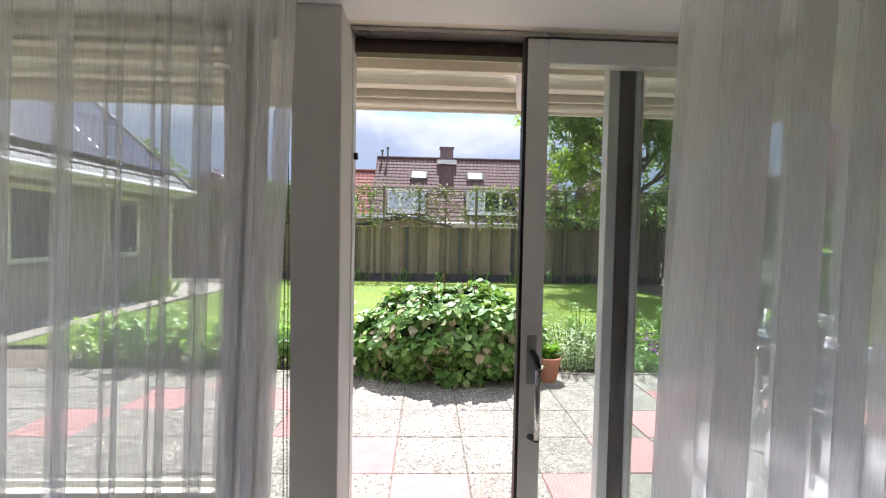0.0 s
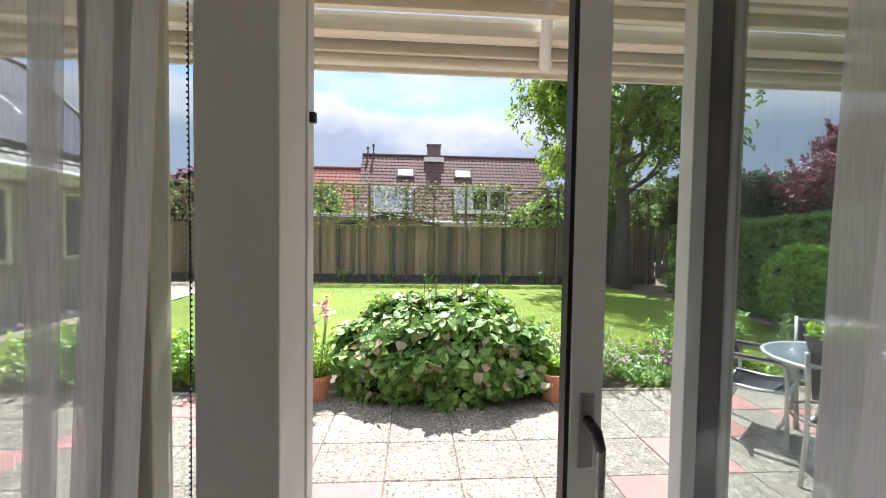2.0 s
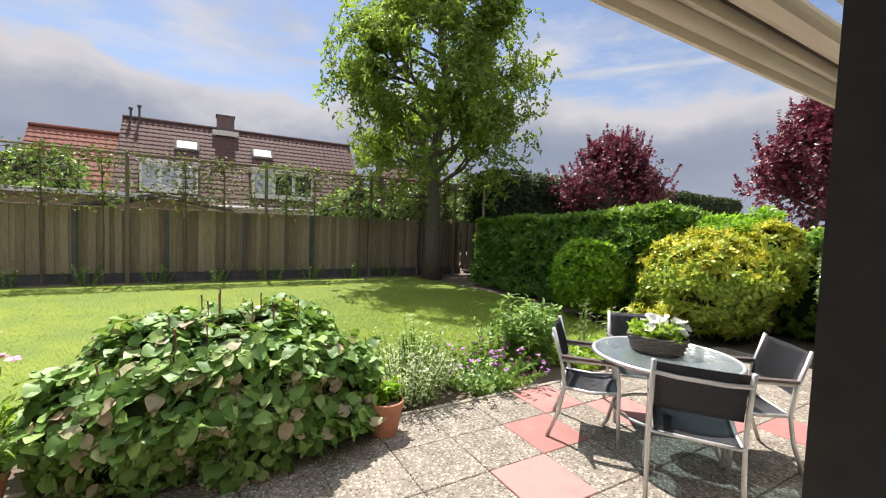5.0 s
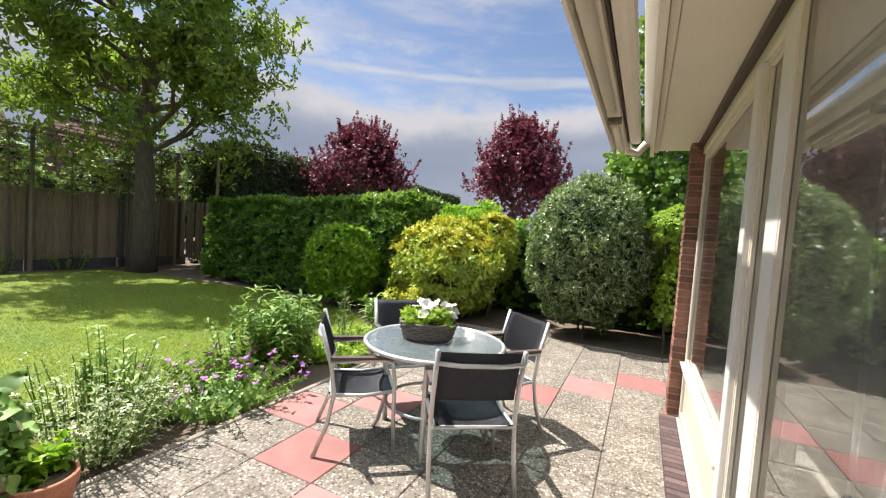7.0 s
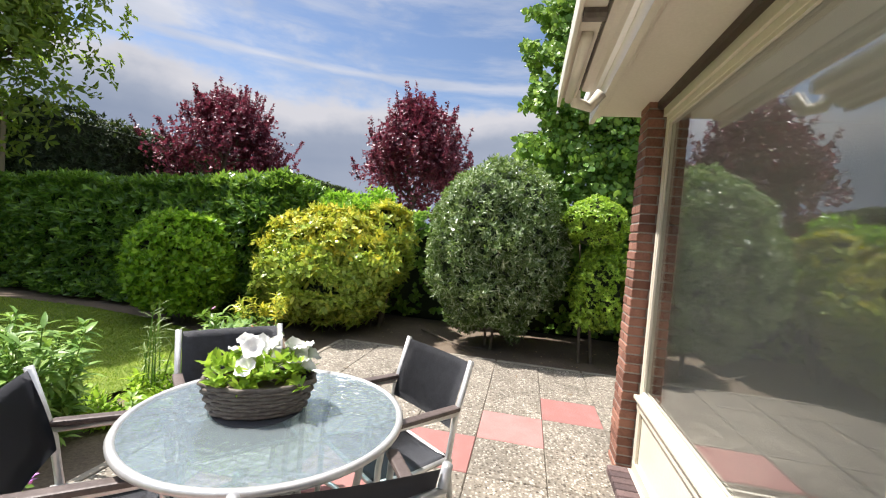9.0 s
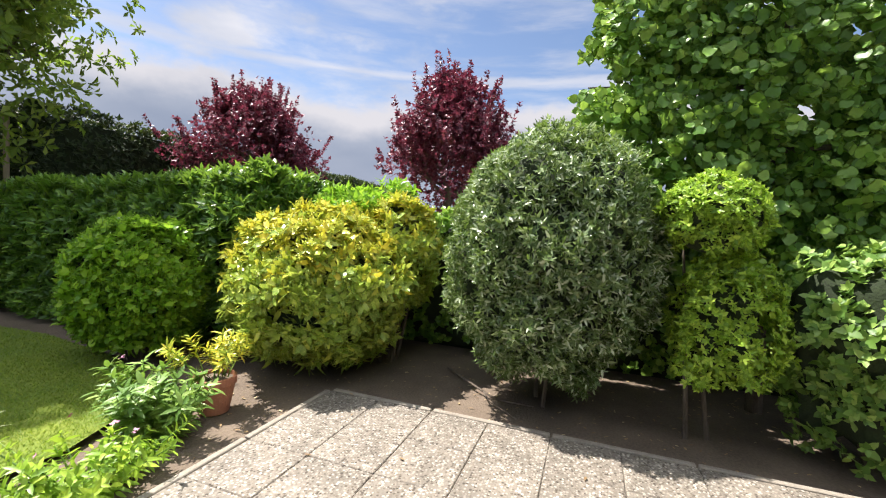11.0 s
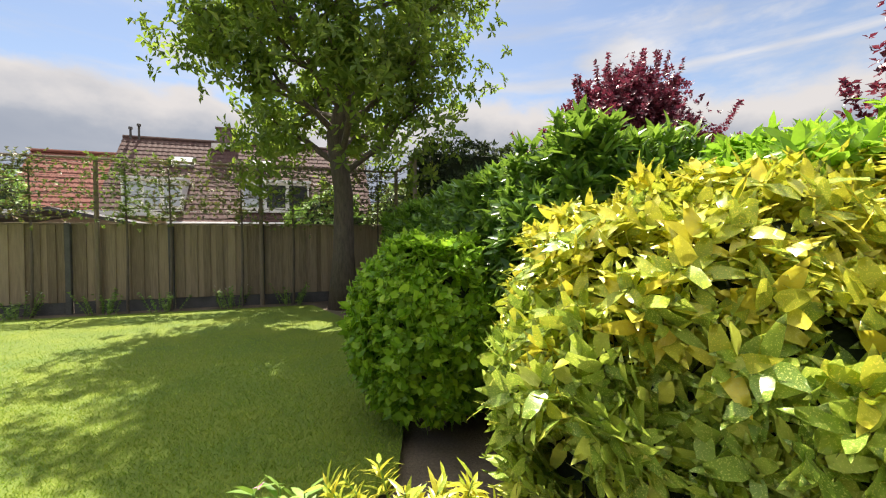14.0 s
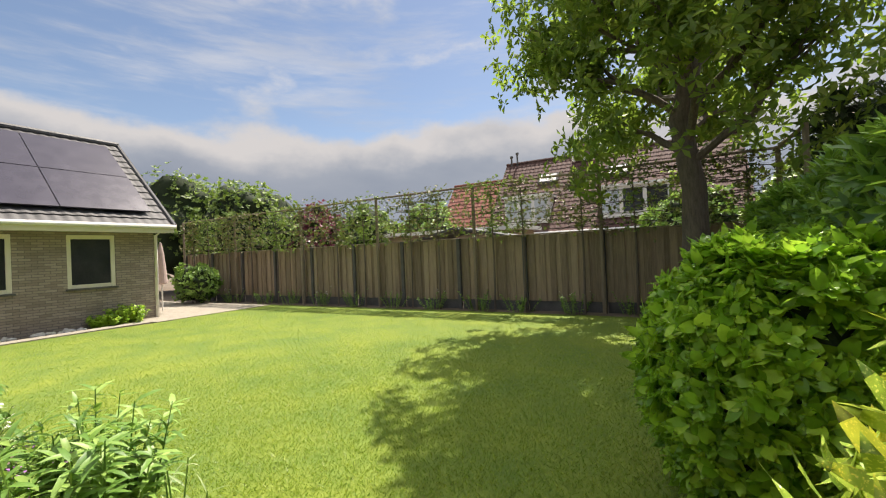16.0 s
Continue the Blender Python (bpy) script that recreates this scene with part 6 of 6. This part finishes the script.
# ---- small pieces: terrace tiles, edging, bricks ----
RED = {(-2.5, 4.0)}
for x, y in ((-2.0, 3.5), (-1.5, 3.0), (-1.0, 2.5), (-0.5, 2.0), (0.0, 1.5), (0.5, 2.0), (1.0, 2.5), (1.5, 3.0), (2.0, 3.5), (2.5, 4.0), (3.0, 3.5), (3.5, 3.0), (4.0, 2.5), (4.5, 2.0), (5.0, 1.5), (-3.0, 3.5), (-3.5, 3.0), (-4.0, 2.5), (-4.5, 2.0), (-5.0, 1.5)):
    RED.add((x, y))
tile_me = shared("tile", 0.4955, 0.4955, 0.05, 0.006, M_PEBBLE)
tile_red = shared("tile", 0.4955, 0.4955, 0.05, 0.005, M_RED)
for i in range(-13, 13):
    for j in range(3, 9):
        x, y = i * 0.5, j * 0.5
        place("tile", tile_red if (x, y) in RED else tile_me, pose(x + 0.25, y + 0.25, -0.025 + rnd.uniform(-0.002, 0.002), rnd.uniform(-0.25, 0.25), rnd.uniform(-0.25, 0.25), rnd.choice((0, 90, 180, 270))), patio)
for i in range(13):
    place("tile", tile_me, pose(6.25 - 0.0, 1.25 - 0.5 * i, -0.026, 0, 0, 90 * (i % 4)), patio)
    place("tile", tile_me, pose(5.75 - 0.0, 1.25 - 0.5 * i, -0.026, 0, 0, 90 * (i % 3)), patio)
    place("tile", tile_me, pose(5.25 - 0.0, 1.25 - 0.5 * i, -0.026, 0, 0, 90 * (i % 2)), patio)
edge_me = shared("edging", 0.98, 0.05, 0.12, 0.006, M_EDGE)
for i in range(13):
    place("edging", edge_me, pose(-6.0 + i, 4.53, -0.055, 0, 0, rnd.uniform(-0.4, 0.4)), patio)
for i in range(6):
    place("edging", edge_me, pose(6.53, 4.0 - i, -0.055, 0, 0, 90), patio)
brick_me = shared("brick", 0.21, 0.10, 0.052, 0.004, M_BRICK)
for r in range(40):
    z = 0.012 + r * 0.0625
    off = rnd.uniform(-0.003, 0.003)
    if r % 2:
        place("brick", brick_me, pose(4.477, 1.497 + off, z), pillar)
        place("brick", brick_me, pose(4.477, 1.387 + off, z), pillar)
    else:
        place("brick", brick_me, pose(4.422, 1.442 + off, z, 0, 0, 90), pillar)
        place("brick", brick_me, pose(4.532, 1.442 + off, z, 0, 0, 90), pillar)
sill_me = shared("brick", 0.062, 0.13, 0.05, 0.004, M_PLINTH)
for i in range(53):
    place("brick", sill_me, pose(0.64 + i * 0.0705, 1.538, 0.022), pl)
